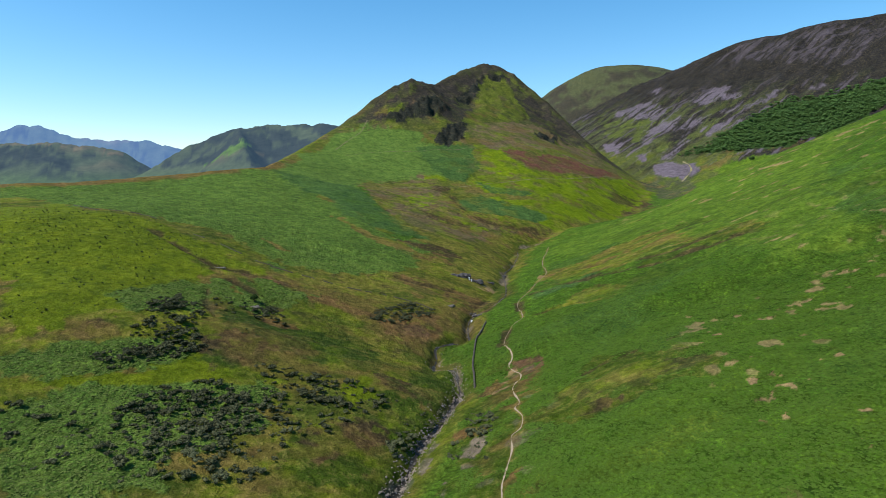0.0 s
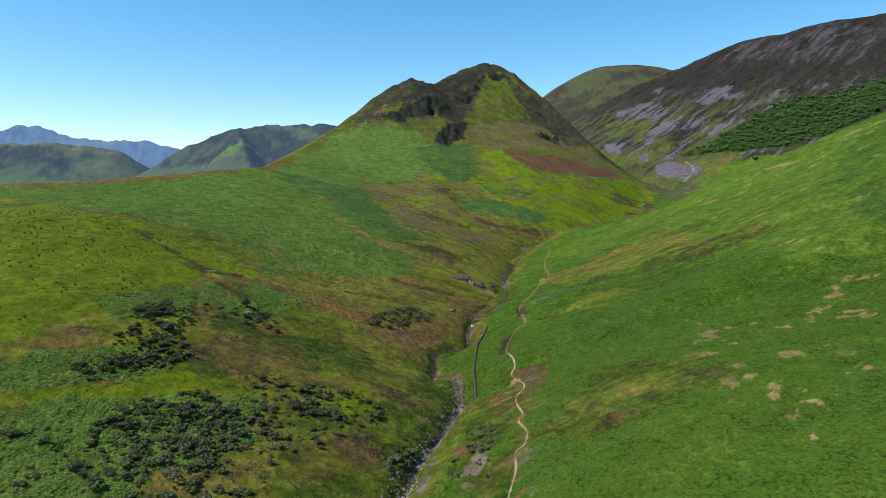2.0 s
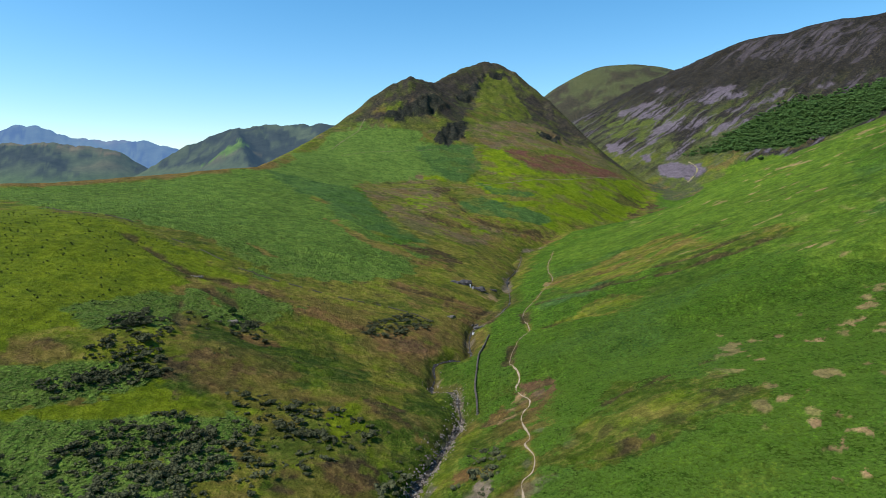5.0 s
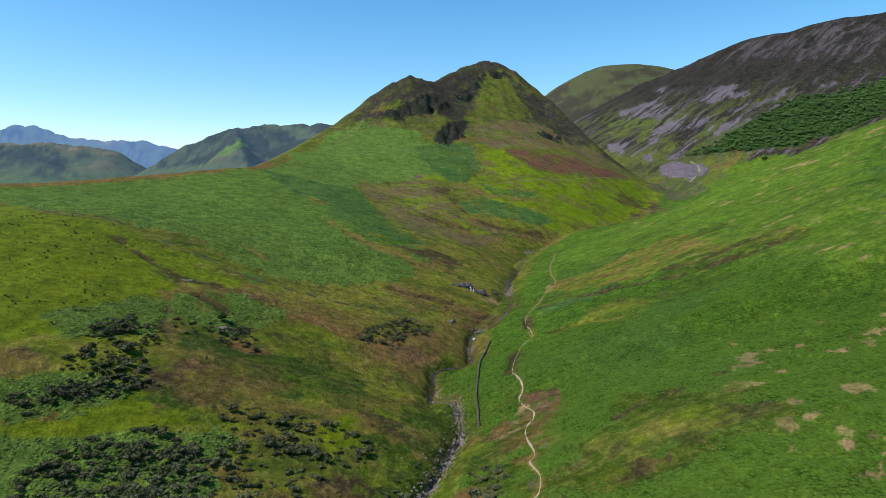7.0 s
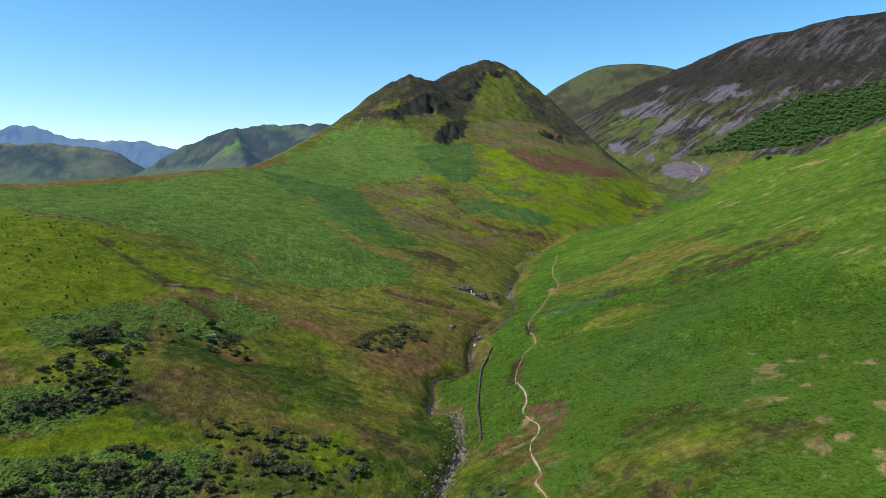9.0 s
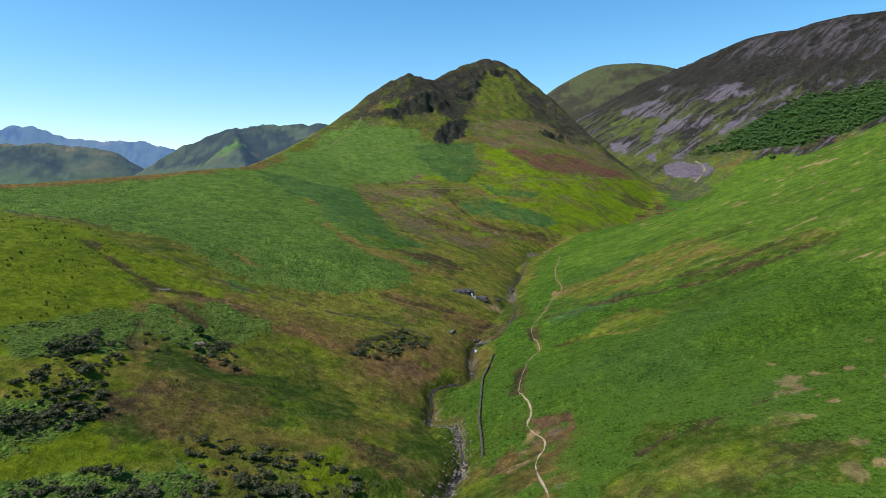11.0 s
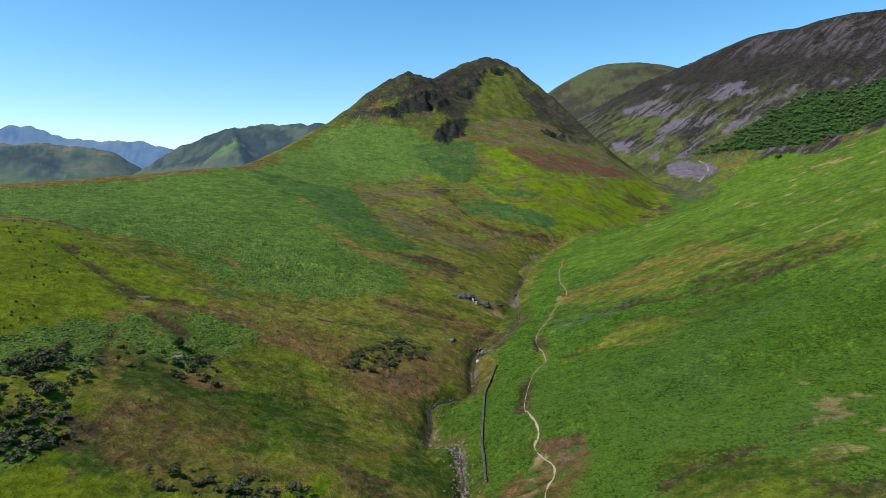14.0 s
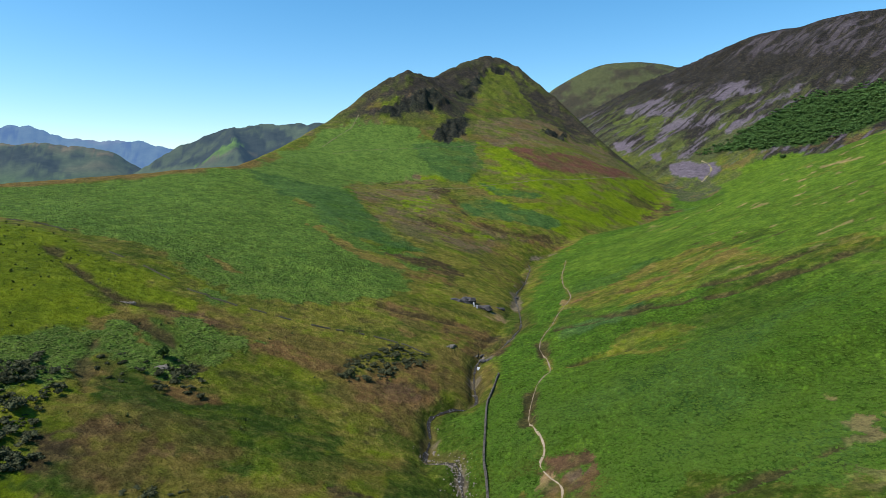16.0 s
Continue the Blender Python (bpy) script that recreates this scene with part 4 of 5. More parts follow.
def ribbon(name, line, width, lift, material, label, wob=0.3, across=5, seed=3):
    """A strip laid along a line on the ground."""
    step = np.gradient(line, axis=0)
    side = np.stack([step[:, 1], -step[:, 0]], 1) / np.linalg.norm(step, axis=1, keepdims=True)
    w = width * (1 + wob * ripple(line[:, 0] * 3, line[:, 1] * 3, 9, 3, seed))
    rows = [line + side * (w * f)[:, None] for f in np.linspace(-0.5, 0.5, across)]
    P = np.stack(rows, 1)
    Z = ground_z(P[..., 0].ravel(), P[..., 1].ravel()).reshape(P.shape[:2]) + lift
    n = len(line)
    ids = np.arange(n * across).reshape(n, across)
    f = np.stack([ids[:-1, :-1], ids[:-1, 1:], ids[1:, 1:], ids[1:, :-1]], -1).reshape(-1, 4)
    ob = new(name, quick_mesh(name, np.concatenate([P, Z[..., None]], -1).reshape(-1, 3), f, material, True))
    return tagged(ob, label, name, kind="structure")


def dense(line, step):
    seg = np.linalg.norm(np.diff(line, axis=0), axis=1)
    s = np.concatenate([[0], np.cumsum(seg)])
    t = np.arange(0, s[-1], step)
    return np.stack([np.interp(t, s, line[:, 0]), np.interp(t, s, line[:, 1])], 1)


trod = dense(PATH, 0.7)
for low, top, width in ((0, 262, 0.46), (261, 289, 0.2), (288, 326, 0.42), (325, 338, 0.16), (337, 600, 0.42)):
    ribbon("footpath", trod[(trod[:, 1] > low) & (trod[:, 1] < top)], width, 0.12, GRIT, "narrow trodden pale earth path through bracken", 0.8)
flow = dense(BROOK, 0.8)
for low, top, width in ((95, 236, 1.45), (235, 400, 0.9), (399, 600, 0.55)):
    ribbon("water", flow[(flow[:, 1] > low) & (flow[:, 1] < top)], width, 0.22, WATER, "shallow dark beck water with white riffles", 0.9, 5, 8)
for line, w in ((TRACK_LOW, 0.9), (TRACK_HIGH, 0.8), (TRACK_SCREE, 2.2), (TRACK_RIDGE, 1.0)):
    ribbon("sheep_track", dense(smooth_line(line), 2.0), w, 0.3, TRACK, "faint pale track across the fellside", 0.9, 3)


# ---- things on the ground ----
def part(name, me, parent, label=""):
    ob = new(name, me)
    ob.parent = parent
    return tagged(ob, label)


def lump(rng, radius, squash=0.8, rings=5, around=8, jag=0.25):
    """A knobbly closed blob: corners and triangles."""
    v, f = [(0, 0, radius * squash * 1.05)], []
    for i in range(1, rings):
        a = math.pi * i / rings
        for j in range(around):
            b = 2 * math.pi * (j + 0.5 * (i % 2)) / around
            r = radius * (1 + jag * (rng.random() * 2 - 1))
            v.append((r * math.sin(a) * math.cos(b), r * math.sin(a) * math.sin(b), r * squash * math.cos(a)))
    v.append((0, 0, -radius * squash))
    for j in range(around):
        f.append((0, 1 + j, 1 + (j + 1) % around))
        last = 1 + (rings - 2) * around
        f.append((len(v) - 1, last + (j + 1) % around, last + j))
        for i in range(rings - 2):
            a, b = 1 + i * around, 1 + (i + 1) * around
            k = (j + 1) % around
            f += [(a + j, b + j, b + k), (a + j, b + k, a + k)]
    return np.array(v), np.array(f)


def leaves(rng, n, size, centres, radii_, up=0.2):
    """Small leaf sprays on the outside of a few blobs, two triangles each."""
    V, F = [], []
    for k in range(n):
        i = rng.integers(len(centres))
        d = rng.normal(size=3)
        d[2] = abs(d[2]) * 0.9 - 0.25
        d /= np.linalg.norm(d)
        p = centres[i] + d * radii_[i] * (0.85 + 0.4 * rng.random()) * np.array([1, 1, 0.85])
        a = np.cross(d, rng.normal(size=3))
        a /= np.linalg.norm(a)
        b = d * (0.6 + 0.6 * rng.random()) + np.cross(d, a) * (rng.random() - 0.5) + np.array([0, 0, up])
        s = size * (0.6 + 0.8 * rng.random())
        V += [p - a * s * 0.5, p + b * s * 0.55 - a * s * 0.1, p + a * s * 0.5, p - b * s * 0.4]
        F += [(4 * k, 4 * k + 1, 4 * k + 2), (4 * k, 4 * k + 2, 4 * k + 3)]
    return np.array(V), np.array(F)


def join(pieces):
    V, F, n = [], [], 0
    for v, f in pieces:
        V.append(v)
        F.append(f + n)
        n += len(v)
    return np.vstack(V), np.vstack(F)


def stem(a, b, r0, r1, sides=6):
    a, b = np.array(a, float), np.array(b, float)
    d = (b - a) / np.linalg.norm(b - a)
    u = np.cross(d, (0.3, 0.9, 0.2))
    u /= np.linalg.norm(u)
    w = np.cross(d, u)
    ring = [(math.cos(2 * math.pi * k / sides), math.sin(2 * math.pi * k / sides)) for k in range(sides)]
    v = [a + r0 * (c * u + s * w) for c, s in ring] + [b + r1 * (c * u + s * w) for c, s in ring]
    f = []
    for k in range(sides):
        n = (k + 1) % sides
        f += [(k, n, sides + n), (k, sides + n, sides + k)]
    f += [(sides, sides + k, sides + k + 1) for k in range(1, sides - 1)]
    return np.array(v), np.array(f)


def bush(name, rng, width, height, leaf, label, material, sprays=230):
    """A low shrub: a crown of sprays over knobbly masses, and bare stems beneath."""
    top = new(name)
    n = 5
    centres = np.array([(width * 0.28 * rng.normal(), width * 0.28 * rng.normal(), height * (0.42 + 0.16 * rng.random())) for _ in range(n)])
    rads = np.array([height * (0.30 + 0.16 * rng.random()) for _ in range(n)])
    masses = [(lump(rng, r * 0.82, 0.9, 4, 7, 0.35)) for r in rads]
    pieces = [(v + c, f) for (v, f), c in zip(masses, centres)]
    pieces.append(leaves(rng, sprays, leaf, centres, rads))
    part("crown", quick_mesh("crown", *join(pieces), material), top)
    part("stem", quick_mesh("stem", *join([stem((0.1 * k - 0.2, 0.05 * k, -0.5), centres[k], 0.07, 0.03, 5) for k in range(4)]), BARK), top)
    return tagged(top, label, "bush", "gorse bushes on the slope")


def tree(rng, height, spread_, label):
    top = new("hawthorn_tree")
    t = height * 0.45
    pieces = [stem((0, 0, -0.6), (0.1, 0, t), 0.22, 0.13, 7)]
    centres, rads = [], []
    for k in range(11):
        a = 2.4 * k
        c = np.array([spread_ * 0.36 * math.cos(a) * (0.4 + 0.6 * rng.random()), spread_ * 0.36 * math.sin(a) * (0.4 + 0.6 * rng.random()), height * (0.42 + 0.4 * rng.random())])
        centres.append(c)
        rads.append(height * (0.13 + 0.08 * rng.random()))
        pieces.append(stem((0.1, 0, t * (0.7 + 0.3 * rng.random())), c, 0.09, 0.03, 5))
    part("trunk", quick_mesh("trunk", *join(pieces), BARK), top, "short forked trunk with limbs")
    crown = [(lump(rng, r * 0.85, 0.85, 4, 7, 0.3)[0] + c, lump(rng, r, 0.85, 4, 7)[1]) for c, r in zip(centres, rads)]
    crown.append(leaves(rng, 700, 0.5, np.array(centres), np.array(rads)))
    part("crown", quick_mesh("crown", *join(crown), LEAF), top, "uneven dense green crown")
    return tagged(top, label, "tree")


rng = np.random.default_rng(7)


def sprinkle(outline, n, gap=0.0):
    """Places inside an outline in plan, at least a gap apart."""
    outline = np.array(outline, float)
    lo, hi, out = outline.min(0), outline.max(0), []
    for _ in range(n * 30):
        if len(out) >= n:
            break
        p = lo + (hi - lo) * rng.random(2)
        if inside(outline, np.array([p[0]]), np.array([p[1]]))[0] > 0 and all((p[0] - q[0]) ** 2 + (p[1] - q[1]) ** 2 > gap * gap for q in out):
            out.append(p)
    return np.array(out)


# gorse and heather shrubs
MODELS = [bush("gorse_bush", rng, w, h, 0.24, "dark green gorse bush on rough grass slope", GORSE, 250) for w, h in ((1.9, 1.2), (2.6, 1.5), (1.5, 0.9), (3.3, 1.7))]
THICKETS = [
    (190, 1.0, [(-92, 166), (-87, 182), (-72, 192), (-50, 194), (-44, 175), (-45, 147), (-77, 138), (-94, 146)]),
    (120, 1.2, [(-66, 208), (-37, 213), (-14, 208), (-26, 190), (-35, 176), (-52, 174)]),
    (50, 1.3, [(-107, 219), (-89, 219), (-83, 206), (-98, 194), (-108, 197)]),
    (9, 1.8, [(-117, 234), (-105, 241), (-99, 230), (-111, 226)]),
    (95, 1.1, [(-35, 287), (-33, 310), (-28, 311), (-19, 332), (-2, 330), (-8, 314), (-18, 298), (-26, 285)]),
    (10, 1.3, [(-85, 271), (-75, 273), (-72, 262), (-80, 258)]),
    (14, 1.3, [(7, 196), (18, 195), (17, 178), (8, 181)]),
    (12, 1.2, [(-113, 190), (-101, 197), (-98, 190), (-105, 182)]),
    (40, 1.6, [(-130, 160), (-95, 165), (-92, 140), (-125, 130)]),
    (22, 1.5, [(-100, 262), (-70, 268), (-66, 250), (-96, 244)]),
    (14, 1.4, [(-112, 250), (-98, 252), (-96, 240), (-110, 238)]),
    (16, 1.5, [(0, 152), (4, 190), (12, 205), (16, 190), (11, 150)]),
    (120, 0.9, [(-90, 169), (-85, 182), (-76, 185), (-61, 187), (-54, 182), (-55, 171), (-58, 158), (-73, 150), (-85, 160)]),
    (60, 1.0, [(-107, 197), (-102, 201), (-93, 209), (-84, 208), (-86, 202), (-96, 192), (-104, 194)]),
    (40, 1.1, [(-112, 237), (-101, 242), (-92, 232), (-92, 218), (-97, 210), (-112, 222)]),
    (14, 1.0, [(-114, 232), (-105, 240), (-102, 232), (-109, 227)]),
    (14, 1.0, [(-86, 260), (-74, 273), (-71, 264), (-80, 256)]),
    (16, 1.6, [(-14, 175), (-5, 195), (1, 215), (-4, 214), (-12, 196), (-18, 178)]),
]
places = [q for count, gap, outline in THICKETS for q in sprinkle(outline, count, gap)]
places.sort(key=lambda q: math.hypot(q[0], q[1] - 60))
thicket = []
for n, p in enumerate(places):
    k = rng.integers(len(MODELS))
    s = 0.4 + 0.95 * rng.random() ** 1.8
    m = pose(p[0], p[1], ground_z(*p)[0] - 0.12, rng.normal() * 6, rng.normal() * 6, rng.random() * 360) @ Matrix.Diagonal((1.2 * s, 1.2 * s, s * (0.75 + 0.3 * rng.random()), 1))
    if n < 285:
        copy_thing(MODELS[k], m)
    else:
        crown = MODELS[k].children[0].data
        v, f = np.zeros(3 * len(crown.vertices)), np.zeros(3 * len(crown.polygons), int)
        crown.vertices.foreach_get("co", v)
        crown.loops.foreach_get("vertex_index", f)
        a = np.array(m)
        thicket.append((v.reshape(-1, 3) @ a[:3, :3].T + a[:3, 3], f.reshape(-1, 3)))
v, f = join(thicket)
tagged(new("gorse_thicket", quick_mesh("gorse_thicket", v, f, GORSE)), "far dark gorse thickets on the rough slope", "bushes", kind="stuff")
# the four models themselves stand in the thicket
for model, p in zip(MODELS, ((-60, 182), (-66, 176), (-40, 200), (-96, 208))):
    model.matrix_basis = pose(p[0], p[1], ground_z(*p)[0] - 0.1, 0, 0, 40)
big = bush("gorse_bush", rng, 3.6, 3.4, 0.42, "large dense dark gorse bush standing alone on grass", GORSE, 420)
big.matrix_basis = pose(-97, 221, ground_z(-97, 221)[0] - 0.2, 0, 0, 20)

# lone thorn trees
for x, y, h, s, label in ((463, 923, 10, 8, "single dark thorn tree on the open fellside"), (-84, 268, 3.6, 4.2, "small wind-bent thorn tree above the bank"), (540, 985, 6, 5, "small thorn tree below the wood")):
    t = tree(rng, h, s, label)
    t.matrix_basis = pose(x, y, ground_z(x, y)[0] - 0.1, 0, 0, rng.random() * 360)


def stuffed(name, pieces, material, label, category):
    return tagged(new(name, quick_mesh(name, *join(pieces), material)), label, category, kind="stuff")


# the oak wood under the scree
crowns = []
for h in (5.0, 6.5, 8.0):
    for k in range(3):
        c = np.array([(h * 0.24 * rng.normal(), h * 0.24 * rng.normal(), h * (0.55 + 0.2 * rng.random())) for _ in range(3)])
        r = np.array([h * (0.24 + 0.1 * rng.random()) for _ in range(3)])
        bits = [(lump(rng, q * 0.9, 0.85, 4, 6, 0.3)) for q in r]
        crowns.append(join([(v + o, f) for (v, f), o in zip(bits, c)] + [leaves(rng, 50, h * 0.14, c, r)]))
woods = []
for p in sprinkle([(455, 1205), (560, 1215), (640, 1245), (700, 1262), (770, 1226), (880, 1200), (960, 1150), (765, 1100), (662, 1085), (603, 1098), (548, 1125), (500, 1172)], 2300, 2.1):
    if ripple(np.array([p[0]]), np.array([p[1]]), 45, 3, 95)[0] < -0.85:
        continue
    v, f = crowns[rng.integers(len(crowns))]
    a, s = rng.random() * 6.28, 0.5 + 0.75 * rng.random() ** 2
    turn = np.array([(math.cos(a), -math.sin(a), 0), (math.sin(a), math.cos(a), 0), (0, 0, 1)])
    woods.append(((v @ turn.T) * s + (p[0], p[1], ground_z(*p)[0]), f))
stuffed("woodland", woods, LEAF, "dense green oak wood below the scree", "woodland")


# rush tussocks on the pasture
def tussock(h):
    V, F = [], []
    for k in range(14):
        a = rng.random() * 6.28
        d = np.array([math.cos(a), math.sin(a), 0])
        n = np.array([-d[1], d[0], 0]) * 0.11
        b = d * 0.16 * rng.random()
        tip = b + d * h * (0.2 + 0.7 * rng.random()) + (0, 0, h * (0.6 + 0.5 * rng.random()))
        V += [b - n, b + n, (b + tip) / 2 + n * 0.8 + (0, 0, 0.12), tip]
        F += [(4 * k, 4 * k + 1, 4 * k + 2), (4 * k, 4 * k + 2, 4 * k + 3)]
    return np.array(V), np.array(F)


tufts = [tussock(h) for h in (0.6, 0.75, 0.9)]
rushes = []
for n, outline in ((430, [(-248, 380), (-170, 360), (-122, 330), (-116, 275), (-125, 222), (-150, 190), (-250, 270)]), (35, [(-100, 210), (-60, 215), (-20, 290), (-60, 320), (-110, 300)])):
    for p in sprinkle(outline, n):
        v, f = tufts[rng.integers(3)]
        rushes.append((v * (0.5 + 0.8 * rng.random()) + (p[0], p[1], ground_z(*p)[0] - 0.05), f))
stuffed("rush_tussock", rushes, RUSH, "dark rush tussocks dotted over yellow-green pasture", "rushes")


# tufts of moor grass over the rough bank
def blade_tuft():
    v, f = tussock(0.42)
    return v[:24], f[:12]


# bracken fronds over the nearer banks
def fern():
    V, F = [], []
    n = 6
    for k in range(n):
        a = 6.28 * (k + 0.6 * rng.random()) / n
        d = np.array([math.cos(a), math.sin(a), 0])
        s = np.array([-d[1], d[0], 0]) * (0.20 + 0.1 * rng.random())
        s *= 1.6
        h, l = 0.42 + 0.25 * rng.random(), 0.65 + 0.35 * rng.random()
        V += [(0, 0, h), d * l * 0.6 + s + (0, 0, h * 0.8), d * l + (0, 0, h * 0.25), d * l * 0.6 - s + (0, 0, h * 0.8)]
        F += [(4 * k, 4 * k + 1, 4 * k + 2), (4 * k, 4 * k + 2, 4 * k + 3)]
    return np.array(V), np.array(F)


FERNS = [fern() for _ in range(12)]


GRASSES = [blade_tuft() for _ in range(12)]


def bracken_over(name, n, box, cover, material, label, kinds=FERNS, category="bracken"):
    """Fern clumps where that cover grows."""
    x, y = box[0] + (box[1] - box[0]) * rng.random(n), box[2] + (box[3] - box[2]) * rng.random(n)
    keep = cover(x, y)
    x, y = x[keep], y[keep]
    z = ground_z(x, y) - 0.08
    n = len(x)
    kind, size, turn_ = rng.integers(len(kinds), size=n), 0.32 + 0.38 * rng.random(n) ** 2, rng.random(n) * 6.28
    V = np.stack([v for v, _ in kinds])[kind] * size[:, None, None]
    c, s = np.cos(turn_)[:, None], np.sin(turn_)[:, None]
    P = np.stack([V[..., 0] * c - V[..., 1] * s + x[:, None], V[..., 0] * s + V[..., 1] * c + y[:, None], V[..., 2] + z[:, None]], -1)
    k = P.shape[1]
    F = (kinds[0][1][None] + (np.arange(n) * k)[:, None, None]).reshape(-1, 3)
    return tagged(new(name, quick_mesh(name, P.reshape(-1, 3), F, material)), label, category, kind="stuff")


def frond_at(x, y):
    r, a = np.hypot(x, y), np.arctan2(x, y)
    i = np.clip(np.searchsorted(radii, r), 0, len(radii) - 1)
    j = np.clip(np.searchsorted(turns, a), 0, len(turns) - 1)
    return FR[i, j], COL[i, j], np.abs(a) < radians(44)


def right_bank(x, y):
    f, c, seen = frond_at(x, y)
    return (f > 0.45 + 0.3 * rng.random(len(x))) & (x > beck_at(y)[0] + 4) & (c[:, 0] < 0.11) & seen & (np.hypot(x, y) < 340 - 120 * rng.random(len(x))) & (np.hypot(x, y) > 100)


def left_bank(x, y):
    f, c, seen = frond_at(x, y)
    return (f > 0.45 + 0.3 * rng.random(len(x))) & (x < beck_at(y)[0]) & seen & (np.hypot(x, y) < 420 - 120 * rng.random(len(x))) & (np.hypot(x, y) > 110)


def moor_bank(x, y):
    f, c, seen = frond_at(x, y)
    return (f < 0.3) & (c[:, 0] > 0.075) & (x < 170) & seen & (np.hypot(x, y) < 380 - 130 * rng.random(len(x))) & (np.hypot(x, y) > 110) & (ripple(x, y, 12, 3, 41) > -0.1)


bracken_over("moor_grass", 85000, (-230, 170, 100, 380), moor_bank, STRAW, "tufted straw-green moor grass on the rough bank", GRASSES, "grass")
bracken_over("bracken", 140000, (5, 230, 95, 330), right_bank, FROND, "thick fresh green bracken covering the bank")
bracken_over("bracken", 100000, (-260, 0, 110, 400), left_bank, FROND_BLUE, "blue-green bracken beds on the shaded bank")


# ---- stones ----
def boulder(size, jag=0.28):
    v, f = lump(rng, size, 0.65, 5, 7, jag)
    return v * np.array([1.0, 0.75, 0.8]), f


ROCKS = [quick_mesh("boulder", *boulder(s), STONE) for s in (0.35, 0.5, 0.7, 0.95)]
run = dense(BROOK, 0.5)
run = run[(run[:, 1] > 120) & (run[:, 1] < 400)]
for k in range(250):
    p = run[int(len(run) * rng.random() ** 1.6 * (0.4 if k < 225 else 1))] + rng.normal(size=2) * np.array([1.5, 0.6])
    ob = new("boulder", ROCKS[int(4 * rng.random() ** 1.7)])
    s = 0.7 + 0.7 * rng.random()
    ob.matrix_basis = pose(p[0], p[1], ground_z(*p)[0] + 0.05, rng.normal() * 12, rng.normal() * 12, rng.random() * 360) @ Matrix.Scale(s, 4)
    tagged(ob, "pale grey water-worn boulder in the beck", "boulder", "boulders in the beck")


# shingle strewn over the bed and banks
SHINGLE = [lump(rng, q, 0.6, 3, 5, 0.3) for q in (0.14, 0.2, 0.28, 0.38)]
low_run = run[run[:, 1] < 262]
shingle = []
for p in low_run[rng.integers(len(low_run), size=1500)] + rng.normal(size=(1500, 2)) * (1.9, 0.8):
    v, f = SHINGLE[int(4 * rng.random() ** 1.5)]
    shingle.append((v * (0.8 + 0.5 * rng.random()) + (p[0], p[1], ground_z(*p)[0] + 0.03), f))
stuffed("shingle", shingle, STONE, "pale grey-brown stones strewn along the beck", "stones")


def outcrop(x, y, w, h, turn_, label, rock=SLATE):
    bits = []
    for k in range(9):
        v, f = lump(rng, h * (0.5 + 0.4 * rng.random()), 0.8, 5, 7, 0.35)
        bits.append((v * (1.3, 0.8, 1) + (w * (k / 8 - 0.5), rng.normal() * 0.5, -0.2 * h + 0.2 * rng.random()), f))
    ob = new("rock_outcrop", quick_mesh("rock_outcrop", *join(bits), rock))
    ob.matrix_basis = pose(x, y, ground_z(x, y)[0], 0, 0, turn_)
    return tagged(ob, label, "rock outcrop")


for x, y, w, h, a in ((11, 417, 13, 3.4, 15), (21, 415, 8, 2.8, -15), (33, 428, 5, 1.4, -20), (20, 339, 6, 1.2, 10), (47, 470, 4, 1.2, 30)):
    outcrop(x, y, w, h, a, "dark wet rock step in the beck's bank", CRAG)
for x, y, w, h, a in ((5, 348, 4, 1.5, 60), (-83, 262, 5, 1.0, 0), (-112, 300, 7, 0.8, -15), (16, 352, 9, 0.8, 35)):
    outcrop(x, y, w, h, a, "broken grey rock outcrop in rough grass")


def cascade(x, y, wide, drop, turn_):
    """White water over a rock step: a ribbed sheet that bends over the lip."""
    V = []
    for i in range(9):
        k = i / 8
        for j in range(7):
            q = j / 6 - 0.5
            V.append((wide * q * (0.7 + 0.5 * k) + 0.1 * rng.normal(), -1.8 * k ** 0.7 + 0.12 * rng.normal(), drop * (1 - k ** 1.6) + 0.25))
    ids = np.arange(63).reshape(9, 7)
    f = np.stack([ids[:-1, :-1], ids[:-1, 1:], ids[1:, 1:], ids[1:, :-1]], -1).reshape(-1, 4)
    ob = new("waterfall", quick_mesh("waterfall", V, f, FOAM, True))
    ob.matrix_basis = pose(x, y, ground_z(x, y)[0], 0, 0, turn_)
    return tagged(ob, "small white waterfall over a dark rock step", "waterfall")


for x, y, wide, drop, a in ((17.5, 412.5, 0.9, 2.2, 15), (16, 336, 1.6, 0.8, 10), (19.5, 411.5, 0.5, 1.8, 0)):
    cascade(x, y, wide, drop, a)


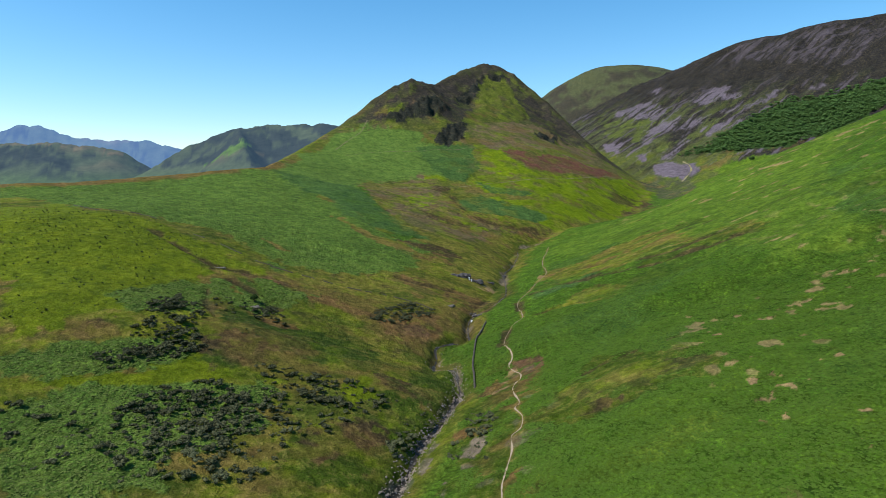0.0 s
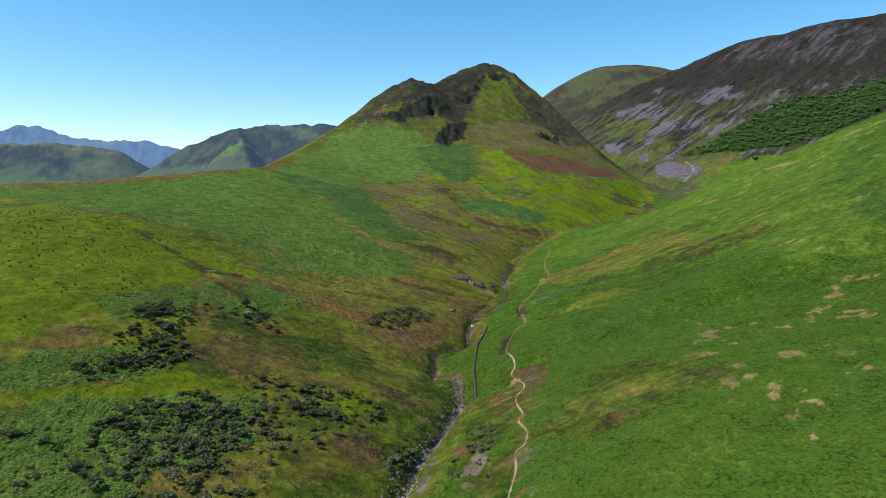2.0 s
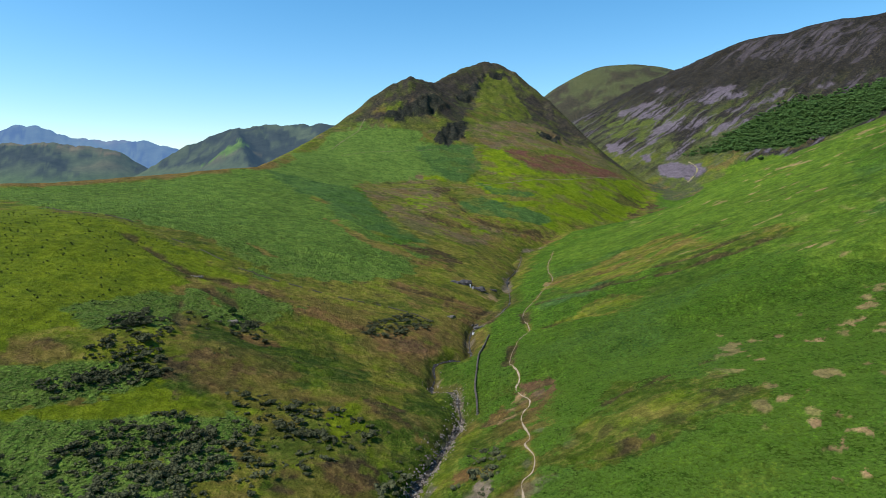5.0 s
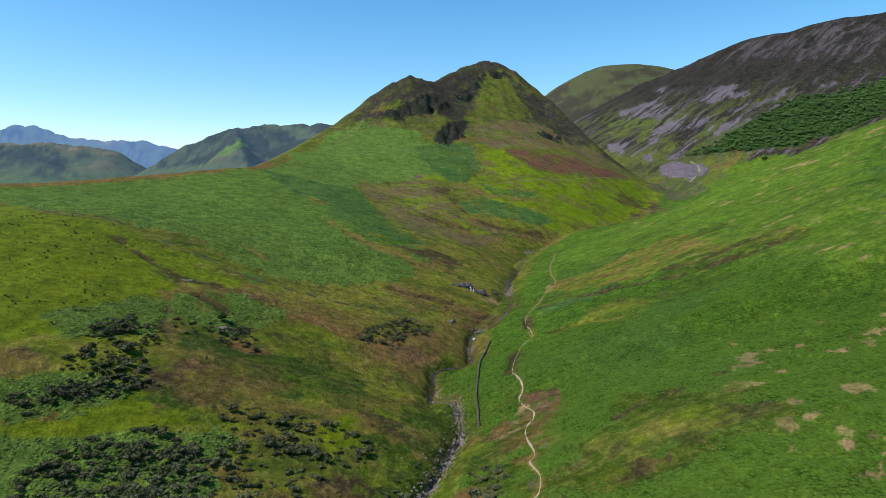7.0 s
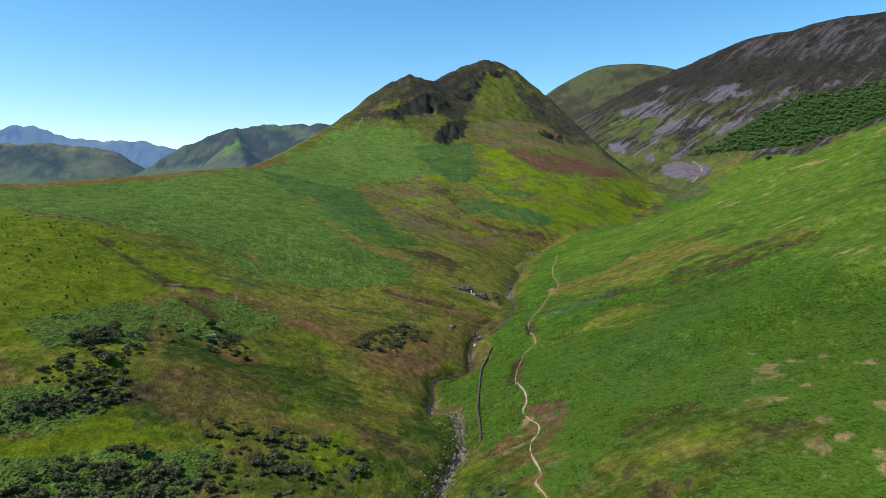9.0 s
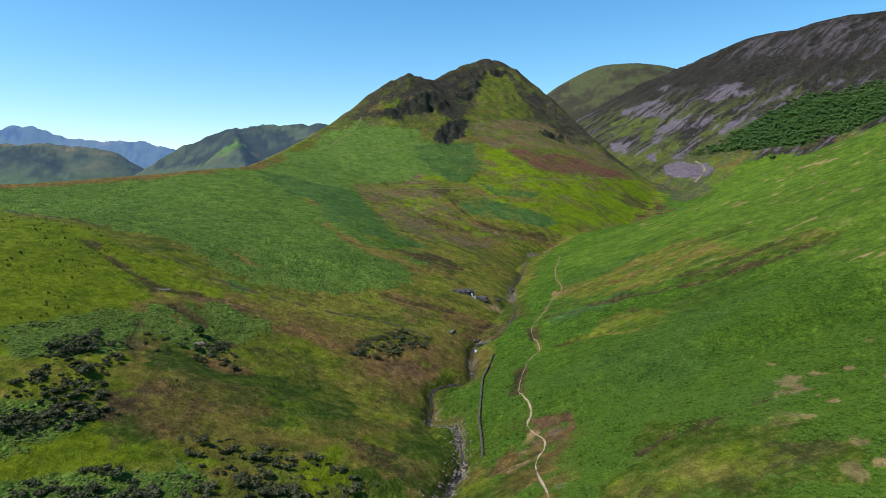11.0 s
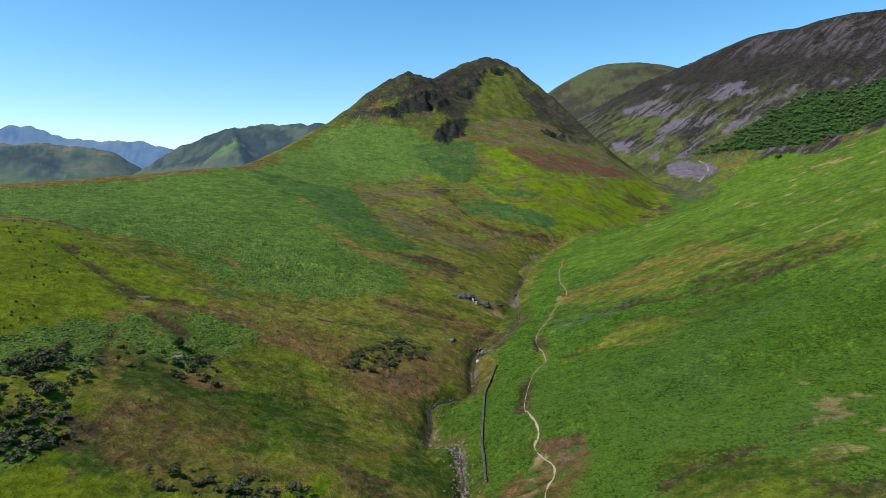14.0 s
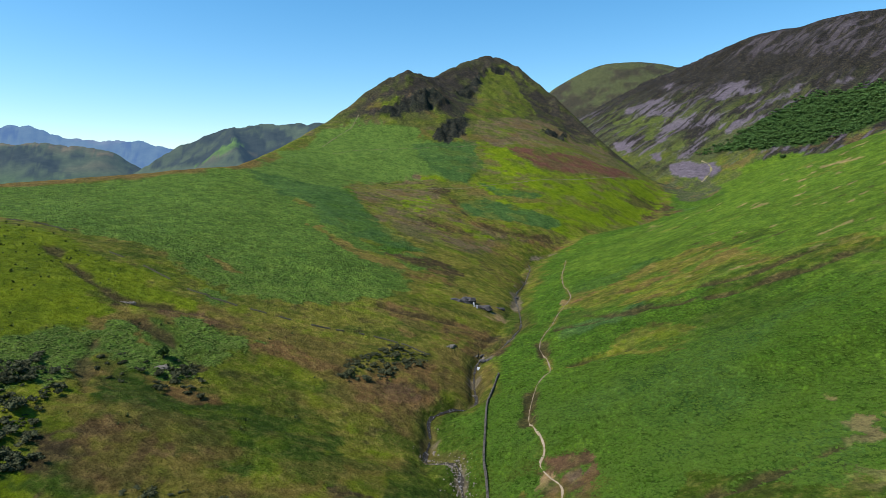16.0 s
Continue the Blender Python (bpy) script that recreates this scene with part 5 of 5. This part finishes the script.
def rubble_wall(name, line, height, thick, stone, label, gaps=0.0):
    """A dry-stone wall: courses of uneven stones and a rank of cope stones."""
    top = new(name)
    pts = dense(line, 0.55)
    body, cope = [], []
    box = np.array([(-1, -1, -1), (1, -1, -1), (1, 1, -1), (-1, 1, -1), (-0.85, -0.8, 1), (0.85, -0.8, 1), (0.85, 0.8, 1), (-0.85, 0.8, 1)]) * 0.5
    tri = np.array([(0, 2, 1), (0, 3, 2), (4, 5, 6), (4, 6, 7), (0, 1, 5), (0, 5, 4), (1, 2, 6), (1, 6, 5), (2, 3, 7), (2, 7, 6), (3, 0, 4), (3, 4, 7)])
    base = np.array([pts[0][0], pts[0][1], ground_z(*pts[0])[0]])
    for i in range(len(pts) - 1):
        d = pts[i + 1] - pts[i]
        d = d / np.linalg.norm(d)
        n = np.array([-d[1], d[0]])
        hgt = height * (1 - gaps * (0.5 + 0.5 * math.sin(i * 0.21) * math.sin(i * 0.077 + 1)) * rng.random())
        if gaps > 0.8 and ripple(pts[i:i + 1, 0], pts[i:i + 1, 1], 5, 2, 5)[0] > 0.15:
            continue
        rows = max(1, int(hgt / 0.27))
        for r in range(rows + 1):
            t = thick * (1 - 0.35 * r / (rows + 1))
            for side in (-0.25, 0.25):
                size = np.array([0.62, t * 0.55, 0.30]) * (0.75 + 0.5 * rng.random(3))
                c = pts[i] + n * side * t + d * rng.normal() * 0.06
                a = rng.normal() * 0.12
                v = box * size
                v = np.stack([v[:, 0] * (d[0] + a * n[0]) + v[:, 1] * n[0], v[:, 0] * (d[1] + a * n[1]) + v[:, 1] * n[1], v[:, 2]], 1)
                z = ground_z(*c)[0] + 0.05 + r * 0.27
                (cope if r == rows else body).append((v + (c[0], c[1], z) - base, tri))
    part("wall_stones", quick_mesh("wall_stones", *join(body), stone), top)
    part("cope_stones", quick_mesh("cope_stones", *join(cope), stone), top, "tilted weathered cope stones")
    top.matrix_basis = Matrix.Translation(base)
    return tagged(top, label, "wall")


rubble_wall("stone_wall", WALL, 1.1, 0.65, SLATE, "old grey dry-stone wall beside the beck", 0.78)
rubble_wall("ruined_wall", DYKE[DYKE[:, 0] > -240], 0.5, 0.8, MOSSY, "low ruined stone wall along the bracken's edge", 1.0)
